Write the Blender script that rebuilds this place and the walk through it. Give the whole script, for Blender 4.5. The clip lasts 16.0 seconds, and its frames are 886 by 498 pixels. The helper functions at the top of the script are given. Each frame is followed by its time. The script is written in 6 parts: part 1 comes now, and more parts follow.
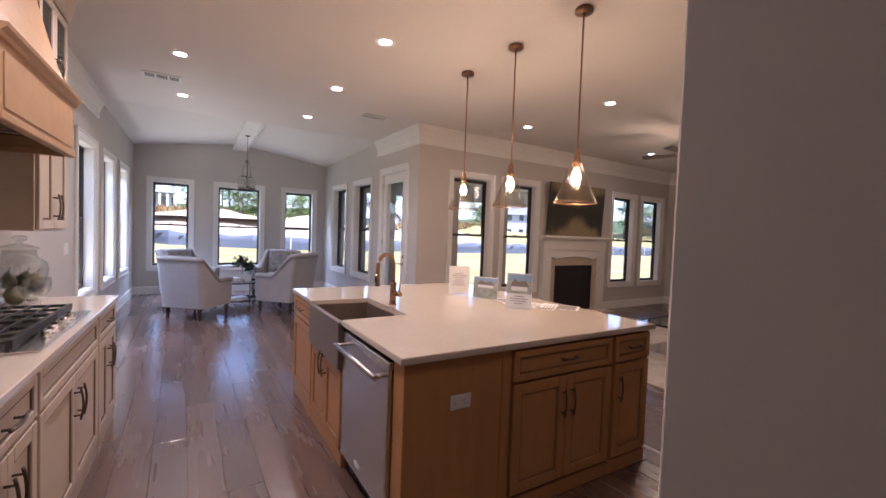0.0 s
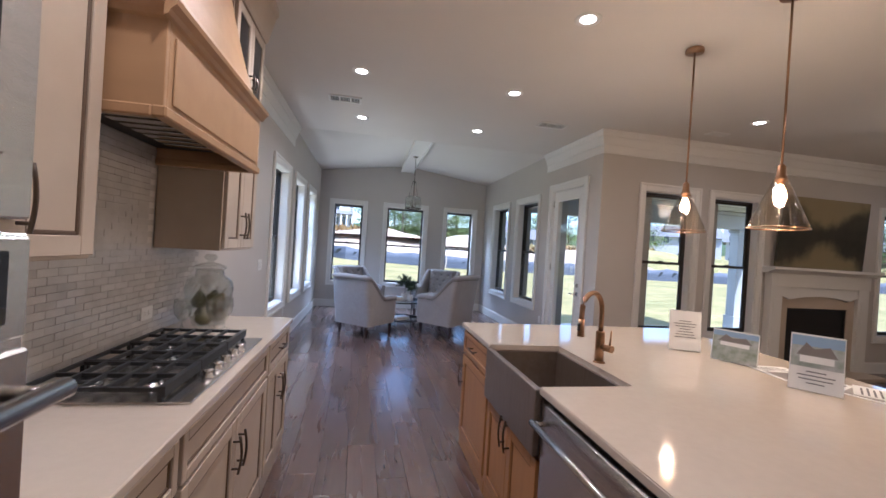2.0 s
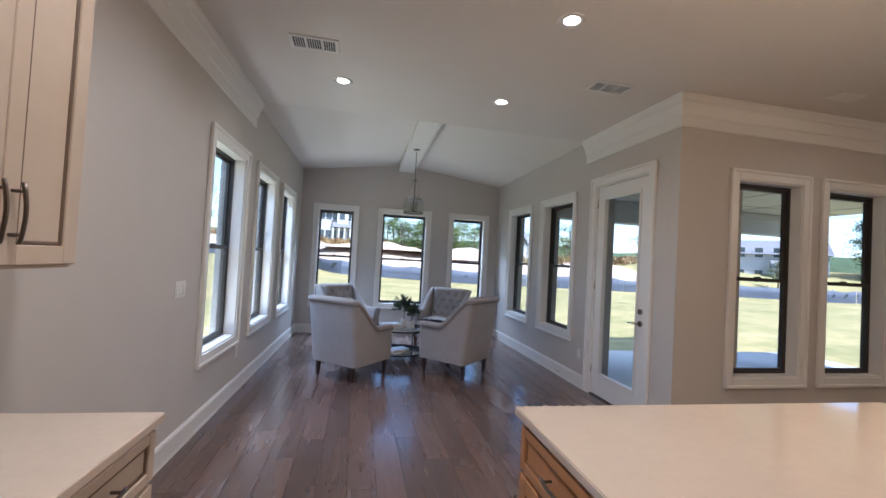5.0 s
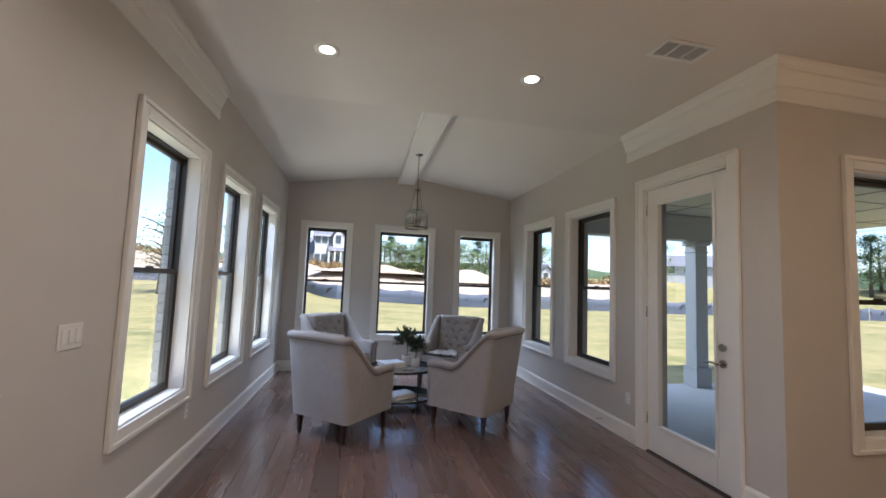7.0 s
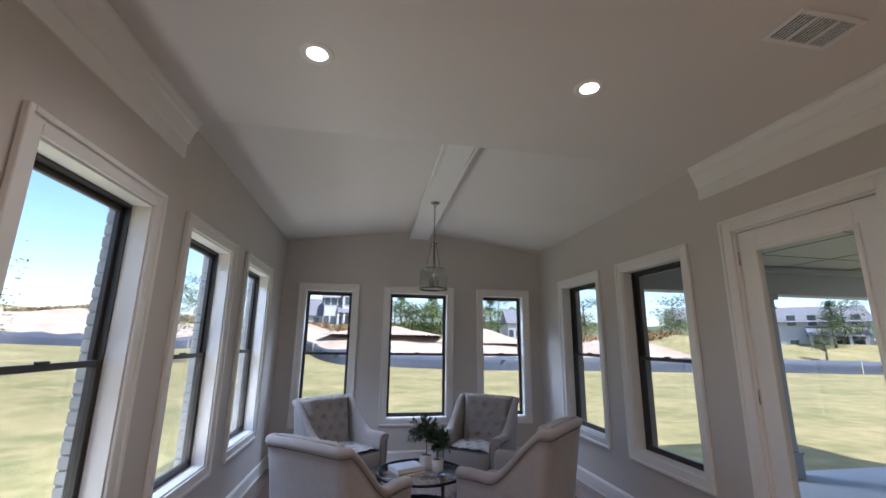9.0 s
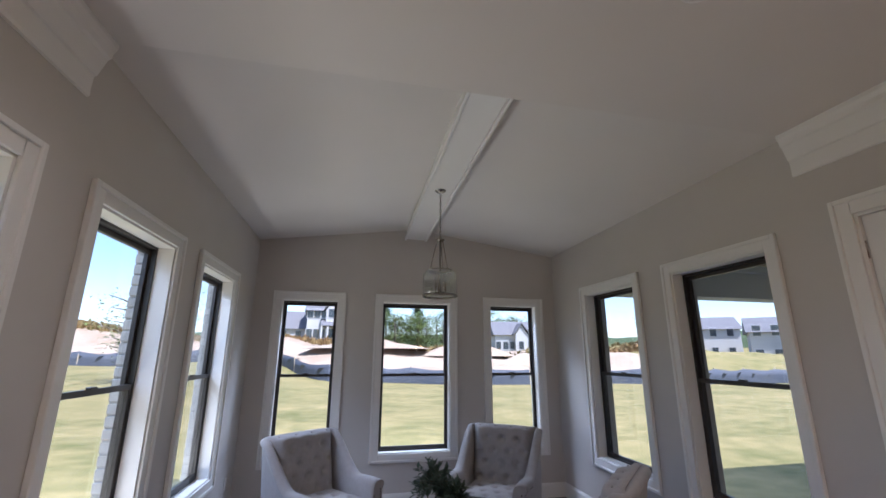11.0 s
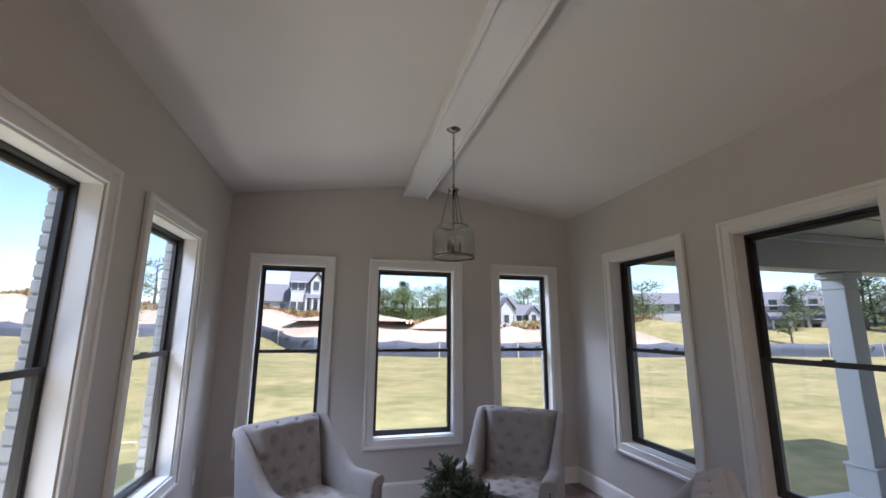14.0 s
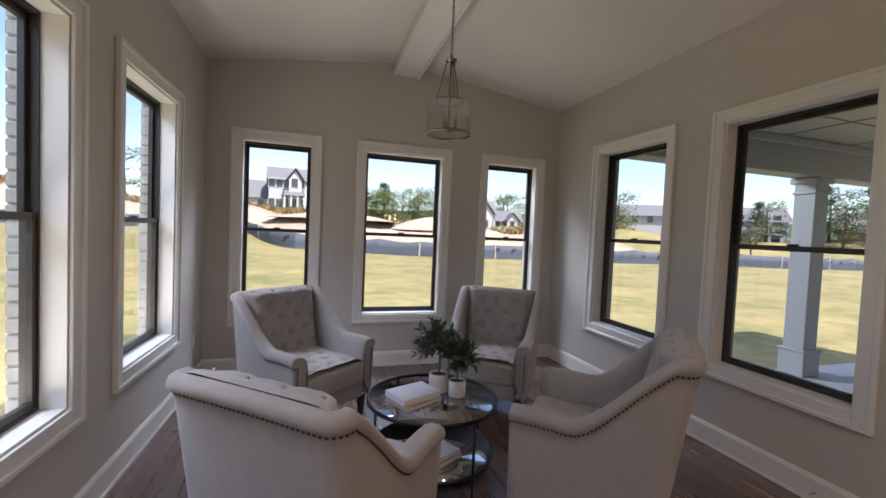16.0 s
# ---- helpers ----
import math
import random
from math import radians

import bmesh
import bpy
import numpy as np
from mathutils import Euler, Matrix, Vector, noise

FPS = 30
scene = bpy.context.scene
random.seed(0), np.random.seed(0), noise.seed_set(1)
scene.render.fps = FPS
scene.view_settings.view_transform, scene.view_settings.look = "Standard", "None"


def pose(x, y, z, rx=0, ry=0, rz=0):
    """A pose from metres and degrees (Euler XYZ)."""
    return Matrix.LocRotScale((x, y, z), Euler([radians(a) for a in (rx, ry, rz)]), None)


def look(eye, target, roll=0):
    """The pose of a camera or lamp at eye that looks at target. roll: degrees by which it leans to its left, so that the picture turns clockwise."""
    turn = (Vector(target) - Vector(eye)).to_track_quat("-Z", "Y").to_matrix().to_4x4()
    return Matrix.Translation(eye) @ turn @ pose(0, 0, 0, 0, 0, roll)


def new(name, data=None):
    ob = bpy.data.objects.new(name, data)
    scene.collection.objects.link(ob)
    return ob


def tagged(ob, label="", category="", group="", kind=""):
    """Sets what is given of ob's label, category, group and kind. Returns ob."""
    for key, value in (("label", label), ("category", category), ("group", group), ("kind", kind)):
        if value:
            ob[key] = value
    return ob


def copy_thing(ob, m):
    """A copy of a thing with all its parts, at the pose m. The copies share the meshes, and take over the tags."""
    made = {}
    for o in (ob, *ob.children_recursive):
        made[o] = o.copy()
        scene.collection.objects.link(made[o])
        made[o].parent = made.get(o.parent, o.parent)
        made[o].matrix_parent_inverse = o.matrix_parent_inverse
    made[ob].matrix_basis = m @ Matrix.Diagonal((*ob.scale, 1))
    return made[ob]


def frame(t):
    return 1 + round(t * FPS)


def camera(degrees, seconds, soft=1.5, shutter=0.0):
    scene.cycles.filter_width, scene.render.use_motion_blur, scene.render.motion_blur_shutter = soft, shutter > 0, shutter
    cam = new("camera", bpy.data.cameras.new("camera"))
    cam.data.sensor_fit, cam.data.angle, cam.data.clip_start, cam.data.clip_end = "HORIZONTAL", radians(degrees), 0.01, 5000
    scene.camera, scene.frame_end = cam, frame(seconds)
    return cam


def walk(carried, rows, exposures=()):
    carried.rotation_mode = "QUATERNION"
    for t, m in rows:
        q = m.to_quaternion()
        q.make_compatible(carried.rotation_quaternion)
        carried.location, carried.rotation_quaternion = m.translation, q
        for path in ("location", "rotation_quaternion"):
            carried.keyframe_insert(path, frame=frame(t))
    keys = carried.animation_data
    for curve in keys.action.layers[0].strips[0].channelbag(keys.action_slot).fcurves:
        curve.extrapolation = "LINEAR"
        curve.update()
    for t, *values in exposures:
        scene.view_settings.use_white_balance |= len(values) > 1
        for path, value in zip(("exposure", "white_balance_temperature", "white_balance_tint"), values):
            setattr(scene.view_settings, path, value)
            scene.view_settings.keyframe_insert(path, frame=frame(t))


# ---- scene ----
cam = camera(93.9, 16.0, soft=1.6)
PATH = [
    (0, (0.323, 0.22, 1.445), (1.39, 1.91, 1.372), 2.1),
    (0.5, (0.392, 0.366, 1.431), (1.089, 2.24, 1.364), 2.5),
    (1, (0.386, 0.541, 1.437), (0.887, 2.477, 1.394), 3.0),
    (1.5, (0.332, 0.796, 1.48), (0.781, 2.745, 1.468), 3.4),
    (2, (0.34, 0.996, 1.474), (0.749, 2.954, 1.463), 3.6),
    (2.5, (0.381, 1.239, 1.473), (0.774, 3.2, 1.469), 3.8),
    (3, (0.384, 1.513, 1.445), (0.774, 3.475, 1.452), 3.9),
    (3.5, (0.358, 1.811, 1.481), (0.751, 3.772, 1.509), 3.8),
    (4, (0.404, 2.059, 1.473), (0.802, 4.019, 1.516), 3.5),
    (6.5, (0.601, 3.234, 1.461), (1.02, 5.187, 1.555), 2.7),
    (7, (0.572, 3.502, 1.464), (0.989, 5.451, 1.627), 2.2),
    (7.5, (0.546, 3.776, 1.525), (0.949, 5.718, 1.781), 1.5),
    (8, (0.594, 4.021, 1.565), (0.97, 5.954, 1.913), 1.0),
    (8.5, (0.647, 4.206, 1.564), (1.001, 6.131, 1.976), 0.8),
    (9, (0.622, 4.423, 1.606), (0.978, 6.341, 2.044), 0.8),
    (11.5, (0.562, 5.504, 1.671), (1.006, 7.389, 2.17), 0.0),
    (12, (0.543, 5.658, 1.656), (1.0, 7.538, 2.162), -0.2),
    (12.5, (0.575, 5.835, 1.675), (1.028, 7.709, 2.206), -0.6),
    (13, (0.58, 5.935, 1.713), (1.029, 7.808, 2.25), -0.5),
    (13.5, (0.555, 6.004, 1.709), (1.027, 7.886, 2.197), -0.1),
    (14, (0.53, 6.053, 1.673), (1.03, 7.954, 2.046), 0.4),
    (14.5, (0.532, 6.06, 1.606), (1.059, 7.977, 1.823), 1.3),
    (15, (0.499, 6.057, 1.533), (1.047, 7.98, 1.596), 2.0),
    (15.5, (0.472, 6.065, 1.486), (1.037, 7.983, 1.418), 2.6),
    (16, (0.45, 6.074, 1.482), (1.06, 7.976, 1.4), 2.5),
]
EXPOSURES = [(0.0, 1.98, 5350, 28), (1.0, 1.83, 4950, 22), (4.0, 1.68, 4950, 15), (7.0, 1.38, 5600, 15), (9.0, 1.15, 5400, 18), (13.0, 1.15, 5400, 21), (15.0, 1.18, 6000, 20), (16.0, 1.18, 6200, 20)]
walk(cam, [(t, look(eye, target, roll)) for t, eye, target, roll in PATH], EXPOSURES)
# ---- world, sun and large lights ----
world = bpy.data.worlds.new("sky")
scene.world = world
world.use_nodes = True
wn = world.node_tree
sky = wn.nodes.new("ShaderNodeTexSky")
sky.sky_type = "NISHITA"
sky.sun_disc = False
sky.sun_elevation, sky.sun_rotation = radians(56), radians(155)
sky.air_density, sky.dust_density = 1.0, 0.7
wn.links.new(sky.outputs["Color"], wn.nodes["Background"].inputs["Color"])
wn.nodes["Background"].inputs["Strength"].default_value = 0.125
sun = new("sun", bpy.data.lights.new("sun", "SUN"))
sun.data.energy, sun.data.angle, sun.data.color = 4.0, radians(0.5), (1.0, 0.94, 0.84)
sun.matrix_world = look((0, 0, 30), (-8.5, 18.2, 0.2))


def window_fill_lamps(m, w, sill, sky_watts, lawn_watts):
    """Adds two unseen area lamps outside a window in place of daylight: a sky-coloured one above its head and a
    lawn-coloured one under its sill. m: local x across, y outwards, on the inner face.
    """
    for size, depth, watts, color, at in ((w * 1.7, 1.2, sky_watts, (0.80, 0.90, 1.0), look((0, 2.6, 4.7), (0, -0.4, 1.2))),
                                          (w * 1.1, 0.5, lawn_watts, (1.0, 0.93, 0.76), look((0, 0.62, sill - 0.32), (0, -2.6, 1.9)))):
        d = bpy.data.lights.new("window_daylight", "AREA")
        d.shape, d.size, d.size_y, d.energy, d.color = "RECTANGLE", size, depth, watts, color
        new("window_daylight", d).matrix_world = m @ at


def lamp(x, y, z, watts, kind="POINT", size=0.04, color=(1.0, 0.72, 0.45), spot=120):
    d = bpy.data.lights.new("lamp_glow", kind)
    d.energy, d.color, d.shadow_soft_size = watts, color, size
    if kind == "SPOT":
        d.spot_size, d.spot_blend = radians(spot), 0.7
    ob = new("lamp_glow", d)
    ob.location = (x, y, z)
    return ob


# ---- materials ----
def material(name, color, rough=0.5, metal=0.0, color2=None, scale=8.0, detail=5.0, bump=0.0, bump_scale=None,
             stretch=(1, 1, 1), amount=1.0, coat=0.0, spec=0.5, piece=0.0, sheen=0.0, rough2=None, coat_rough=0.03):
    """A surface with a base colour that drifts to color2 by noise, fine relief, and a change from piece to piece."""
    m = bpy.data.materials.new(name)
    m.use_nodes = True
    nt = m.node_tree
    b = nt.nodes["Principled BSDF"]
    b.inputs["Roughness"].default_value = rough
    b.inputs["Metallic"].default_value = metal
    b.inputs["Coat Weight"].default_value = coat
    b.inputs["Coat Roughness"].default_value = coat_rough
    b.inputs["Specular IOR Level"].default_value = spec
    b.inputs["Sheen Weight"].default_value = sheen
    tc = nt.nodes.new("ShaderNodeTexCoord")
    mp = nt.nodes.new("ShaderNodeMapping")
    mp.inputs["Scale"].default_value = stretch
    nt.links.new(tc.outputs["Object"], mp.inputs["Vector"])
    vec = mp.outputs["Vector"]
    if piece:
        oi = nt.nodes.new("ShaderNodeObjectInfo")
        mul = nt.nodes.new("ShaderNodeVectorMath")
        mul.operation = "MULTIPLY_ADD"
        mul.inputs[1].default_value = (37, 17, 23)
        nt.links.new(oi.outputs["Random"], mul.inputs[0])
        nt.links.new(vec, mul.inputs[2])
        vec = mul.outputs[0]
    n = nt.nodes.new("ShaderNodeTexNoise")
    n.inputs["Scale"].default_value, n.inputs["Detail"].default_value = scale, detail
    nt.links.new(vec, n.inputs["Vector"])
    big = nt.nodes.new("ShaderNodeTexNoise")
    big.inputs["Scale"].default_value, big.inputs["Detail"].default_value = scale * 0.17, 3
    nt.links.new(vec, big.inputs["Vector"])
    add = nt.nodes.new("ShaderNodeMath")
    add.operation = "MULTIPLY_ADD"
    add.inputs[1].default_value = 0.5
    nt.links.new(big.outputs["Fac"], add.inputs[0])
    half = nt.nodes.new("ShaderNodeMath")
    half.operation = "MULTIPLY"
    half.inputs[1].default_value = 0.5
    nt.links.new(n.outputs["Fac"], half.inputs[0])
    nt.links.new(half.outputs[0], add.inputs[2])
    ramp = nt.nodes.new("ShaderNodeMapRange")
    ramp.inputs["From Min"].default_value, ramp.inputs["From Max"].default_value = 0.33, 0.67
    ramp.inputs["To Max"].default_value = amount
    nt.links.new(add.outputs[0], ramp.inputs["Value"])
    mix = nt.nodes.new("ShaderNodeMix")
    mix.data_type = "RGBA"
    c2 = color2 or tuple(c * 0.93 for c in color)
    mix.inputs["A"].default_value, mix.inputs["B"].default_value = (*color, 1), (*c2, 1)
    nt.links.new(ramp.outputs[0], mix.inputs["Factor"])
    out = mix.outputs["Result"]
    if piece:
        hsv = nt.nodes.new("ShaderNodeHueSaturation")
        r = nt.nodes.new("ShaderNodeMapRange")
        r.inputs["To Min"].default_value, r.inputs["To Max"].default_value = 1 - piece, 1 + piece
        nt.links.new(oi.outputs["Random"], r.inputs["Value"])
        nt.links.new(r.outputs[0], hsv.inputs["Value"])
        nt.links.new(out, hsv.inputs["Color"])
        out = hsv.outputs["Color"]
    nt.links.new(out, b.inputs["Base Color"])
    if rough2 is not None:
        rr = nt.nodes.new("ShaderNodeMapRange")
        rr.inputs["To Min"].default_value, rr.inputs["To Max"].default_value = rough, rough2
        nt.links.new(big.outputs["Fac"], rr.inputs["Value"])
        nt.links.new(rr.outputs[0], b.inputs["Roughness"])
    if bump:
        f = nt.nodes.new("ShaderNodeTexNoise")
        f.inputs["Scale"].default_value, f.inputs["Detail"].default_value = bump_scale or scale * 4, 4
        nt.links.new(vec, f.inputs["Vector"])
        bp = nt.nodes.new("ShaderNodeBump")
        bp.inputs["Strength"].default_value, bp.inputs["Distance"].default_value = 1.0, bump
        nt.links.new(f.outputs["Fac"], bp.inputs["Height"])
        nt.links.new(bp.outputs["Normal"], b.inputs["Normal"])
    return m


def glass(name, color=(1, 1, 1), rough=0.0, share=0.04):
    """Thin clear pane: mostly clear, with a mirror share that grows at grazing angles."""
    m = bpy.data.materials.new(name)
    m.use_nodes = True
    nt = m.node_tree
    nt.nodes.clear()
    o = nt.nodes.new("ShaderNodeOutputMaterial")
    mix = nt.nodes.new("ShaderNodeMixShader")
    lw = nt.nodes.new("ShaderNodeLayerWeight")
    po = nt.nodes.new("ShaderNodeMath")
    po.operation = "POWER"
    po.inputs[1].default_value = 5.0
    nt.links.new(lw.outputs["Facing"], po.inputs[0])
    ad = nt.nodes.new("ShaderNodeMath")
    ad.operation = "MULTIPLY_ADD"
    ad.inputs[1].default_value, ad.inputs[2].default_value = 0.75, share
    nt.links.new(po.outputs[0], ad.inputs[0])
    tr = nt.nodes.new("ShaderNodeBsdfTransparent")
    tr.inputs["Color"].default_value = (*color, 1)
    gl = nt.nodes.new("ShaderNodeBsdfGlossy")
    gl.inputs["Roughness"].default_value = rough
    nt.links.new(ad.outputs[0], mix.inputs[0])
    nt.links.new(tr.outputs[0], mix.inputs[1])
    nt.links.new(gl.outputs[0], mix.inputs[2])
    nt.links.new(mix.outputs[0], o.inputs["Surface"])
    return m


def emitter(name, color, strength):
    m = bpy.data.materials.new(name)
    m.use_nodes = True
    b = m.node_tree.nodes["Principled BSDF"]
    b.inputs["Emission Color"].default_value = (*color, 1)
    b.inputs["Emission Strength"].default_value = strength
    b.inputs["Base Color"].default_value = (*color, 1)
    return m


PAINT = material("greige_wall_paint", (0.58, 0.55, 0.515), 0.75, color2=(0.55, 0.52, 0.485), scale=3, bump=0.00015, bump_scale=160)
CEIL = material("ceiling_paint", (0.73, 0.70, 0.655), 0.85, color2=(0.70, 0.67, 0.625), scale=2, bump=0.0002, bump_scale=120)
TRIM = material("white_trim_paint", (0.80, 0.79, 0.76), 0.35, color2=(0.77, 0.76, 0.73), scale=4, bump=0.0002, bump_scale=40)
BRONZE = material("dark_bronze_frame", (0.030, 0.026, 0.024), 0.4, color2=(0.045, 0.04, 0.036), scale=10)
PANE = glass("window_glass", (0.97, 0.985, 0.98), share=0.02)
CLEAR = glass("clear_glass", (0.93, 0.945, 0.94), share=0.13)
CONE = glass("cone_glass", (0.94, 0.91, 0.86), share=0.10)
PLANK = material("oak_plank", (0.145, 0.086, 0.066), 0.20, color2=(0.090, 0.052, 0.041), scale=9, stretch=(5, 0.45, 5), bump=0.0003,
                 amount=0.75, bump_scale=14, piece=0.24, rough2=0.34, spec=1.0, coat=0.5, coat_rough=0.16)
PLANKFAR = material("oak_plank_far", (0.145, 0.086, 0.066), 0.20, color2=(0.090, 0.052, 0.041), scale=9, stretch=(5, 0.45, 5), bump=0.0003,
                    bump_scale=14, rough2=0.34, spec=1.0, coat=0.5, coat_rough=0.16)
GAP = material("floor_joint", (0.02, 0.013, 0.01), 0.8)
CABINET = material("glazed_cream_cabinet", (0.56, 0.47, 0.37), 0.38, color2=(0.50, 0.41, 0.315), scale=7, bump=0.0003, bump_scale=30)
WOOD = material("stained_maple", (0.50, 0.255, 0.095), 0.4, color2=(0.40, 0.195, 0.070), scale=5, stretch=(4, 4, 0.5), bump=0.0003, bump_scale=30)
HOODWOOD = material("light_maple_hood", (0.46, 0.285, 0.145), 0.42, color2=(0.39, 0.235, 0.118), scale=4, stretch=(3, 0.6, 3), bump=0.0003)
# panel edges; both also colour the sheets that darken gaps between cabinet fronts
WOODLINE = material("darker_maple_and_gap_shade", (0.27, 0.13, 0.05), 0.5)
GLAZE_GAP = material("dark_glaze_and_gap_shade", (0.12, 0.075, 0.045), 0.5)
QUARTZ = material("white_quartz", (0.62, 0.54, 0.45), 0.08, color2=(0.57, 0.49, 0.41), scale=30, amount=0.7, coat=0.3)
STEEL = material("brushed_steel", (0.66, 0.64, 0.62), 0.25, 1.0, color2=(0.55, 0.54, 0.52), scale=20, stretch=(1, 1, 25), bump=0.0002)
BLACKGLASS = material("black_oven_glass", (0.012, 0.012, 0.014), 0.04, spec=0.6)
IRON = material("cast_iron", (0.018, 0.018, 0.019), 0.5, scale=60, bump=0.0006)
DARKMETAL = material("dark_pull_metal", (0.16, 0.13, 0.11), 0.3, 1.0)
BRASS = material("brushed_bronze_brass", (0.42, 0.26, 0.15), 0.28, 1.0, color2=(0.34, 0.20, 0.11), scale=20)
NICKEL = material("brushed_nickel", (0.62, 0.58, 0.53), 0.25, 1.0)
MARBLE = material("marble_tile", (0.66, 0.64, 0.61), 0.14, color2=(0.48, 0.465, 0.45), scale=9, bump=0.0005, bump_scale=12, piece=0.06)
GROUT = material("grout", (0.60, 0.58, 0.55), 0.9)
LINEN = material("grey_linen", (0.37, 0.345, 0.335), 0.9, color2=(0.32, 0.30, 0.29), scale=30, bump=0.0009, bump_scale=420, sheen=0.25, spec=0.2)
LEGWOOD = material("espresso_leg", (0.028, 0.014, 0.011), 0.3)
NAIL = material("bronze_nailhead", (0.09, 0.07, 0.06), 0.35, 0.9)
BLACKSTEEL = material("black_steel", (0.02, 0.02, 0.021), 0.4, 0.6)
MIRROR = material("smoked_mirror", (0.55, 0.56, 0.57), 0.02, 1.0)
BRICK = material("painted_brick", (0.44, 0.43, 0.41), 0.85, color2=(0.36, 0.35, 0.33), scale=20, bump=0.003, bump_scale=60, piece=0.08)
SLATE = material("firebox_black", (0.012, 0.012, 0.012), 0.45)
STONE = material("cream_surround_stone", (0.55, 0.46, 0.36), 0.3, color2=(0.48, 0.40, 0.31), scale=8)
BULB = emitter("warm_bulb", (1.0, 0.62, 0.28), 18)
CAN = emitter("downlight_lens", (1.0, 0.82, 0.60), 7)
WHITEPLASTIC = material("white_plastic", (0.76, 0.75, 0.72), 0.35)
PORCHCEIL = material("porch_board", (0.55, 0.52, 0.42), 0.6)
CONCRETE = material("concrete", (0.50, 0.49, 0.47), 0.85, color2=(0.43, 0.42, 0.40), scale=6, bump=0.002, bump_scale=80)


# ---- building helpers ----
def box(bm, x0, y0, z0, x1, y1, z1):
    v = [bm.verts.new(p) for p in ((x0, y0, z0), (x1, y0, z0), (x1, y1, z0), (x0, y1, z0), (x0, y0, z1), (x1, y0, z1), (x1, y1, z1), (x0, y1, z1))]
    for f in ((0, 3, 2, 1), (4, 5, 6, 7), (0, 1, 5, 4), (1, 2, 6, 5), (2, 3, 7, 6), (3, 0, 4, 7)):
        bm.faces.new([v[i] for i in f])
    return v


def boxes(*dims, bevel=0.0, segments=1):
    bm = bmesh.new()
    for d in dims:
        box(bm, *d)
    if bevel:
        bmesh.ops.bevel(bm, geom=list(bm.edges), offset=bevel, segments=segments, affect="EDGES", profile=0.6)
    return bm


def lathe(profile, n=24, cx=0.0, cy=0.0, close=False):
    """A turned shape from (radius, z) pairs, from the bottom up."""
    bm = bmesh.new()
    rings = [[bm.verts.new((cx + r * math.cos(2 * math.pi * i / n), cy + r * math.sin(2 * math.pi * i / n), z)) for i in range(n)] for r, z in profile]
    for a, b in zip(rings, rings[1:]):
        for i in range(n):
            bm.faces.new((a[i], a[(i + 1) % n], b[(i + 1) % n], b[i]))
    if close:
        bm.faces.new(rings[0][::-1])
        bm.faces.new(rings[-1])
    for f in bm.faces:
        f.smooth = True
    return bm


def tube(points, r, n=8, bm=None, taper=None):
    """A round rod along points."""
    bm = bm or bmesh.new()
    pts = [Vector(p) for p in points]
    rings = []
    for i, p in enumerate(pts):
        d = (pts[min(i + 1, len(pts) - 1)] - pts[max(i - 1, 0)]).normalized()
        u = d.cross((0, 0, 1) if abs(d.z) < 0.9 else (1, 0, 0)).normalized()
        w = d.cross(u)
        k = r if taper is None else r + (taper - r) * i / (len(pts) - 1)
        rings.append([bm.verts.new(p + k * (math.cos(2 * math.pi * j / n) * u + math.sin(2 * math.pi * j / n) * w)) for j in range(n)])
    for a, b in zip(rings, rings[1:]):
        for j in range(n):
            f = bm.faces.new((a[j], a[(j + 1) % n], b[(j + 1) % n], b[j]))
            f.smooth = True
    bm.faces.new(rings[0][::-1])
    bm.faces.new(rings[-1])
    return bm


def prism(outline, axis, a, b, bm=None):
    """A closed outline of (p, q) pairs drawn out along axis from a to b; p, q are the other two axes in order."""
    bm = bm or bmesh.new()
    def at(p, q, s):
        return (s, p, q) if axis == "x" else (p, s, q) if axis == "y" else (p, q, s)
    lo, hi = [bm.verts.new(at(p, q, a)) for p, q in outline], [bm.verts.new(at(p, q, b)) for p, q in outline]
    n = len(outline)
    for i in range(n):
        bm.faces.new((lo[i], lo[(i + 1) % n], hi[(i + 1) % n], hi[i]))
    bm.faces.new(lo[::-1])
    bm.faces.new(hi)
    return bm


def mesh_of(name, bm, mat, smooth=False):
    bmesh.ops.recalc_face_normals(bm, faces=list(bm.faces))
    me = bpy.data.meshes.new(name)
    bm.to_mesh(me)
    bm.free()
    if smooth:
        me.shade_smooth()
    me.materials.append(mat)
    return me


def part(name, bm, mat, parent, label="", m=None, smooth=False):
    ob = new(name, mesh_of(name, bm, mat, smooth))
    ob.parent = parent
    if m is not None:
        ob.matrix_basis = m
    return tagged(ob, label)


def share(name, mesh, parent, m):
    ob = new(name, mesh)
    ob.parent, ob.matrix_basis = parent, m
    return ob


def thing(name, m, label, category, group="", kind=""):
    ob = new(name)
    ob.matrix_basis = m
    return tagged(ob, label, category, group, kind)


def structure(name, bm, mat, label="", category="", m=None, smooth=False):
    ob = new(name, mesh_of(name, bm, mat, smooth))
    if m is not None:
        ob.matrix_basis = m
    return tagged(ob, label, category or name.split("_")[0], kind="structure")


def holed(length, height, thick, holes, y0=0.0, z0=0.0):
    """A wall along local x from 0 to length, from y0 to y0 + thick, with holes (x0, x1, z0, z1) side by side."""
    bm = bmesh.new()
    x = 0.0
    for a, b, lo, hi in sorted(holes):
        if a > x:
            box(bm, x, y0, z0, a, y0 + thick, height)
        if lo > z0:
            box(bm, a, y0, z0, b, y0 + thick, lo)
        if hi < height:
            box(bm, a, y0, hi, b, y0 + thick, height)
        x = b
    if x < length:
        box(bm, x, y0, z0, length, y0 + thick, height)
    return bm


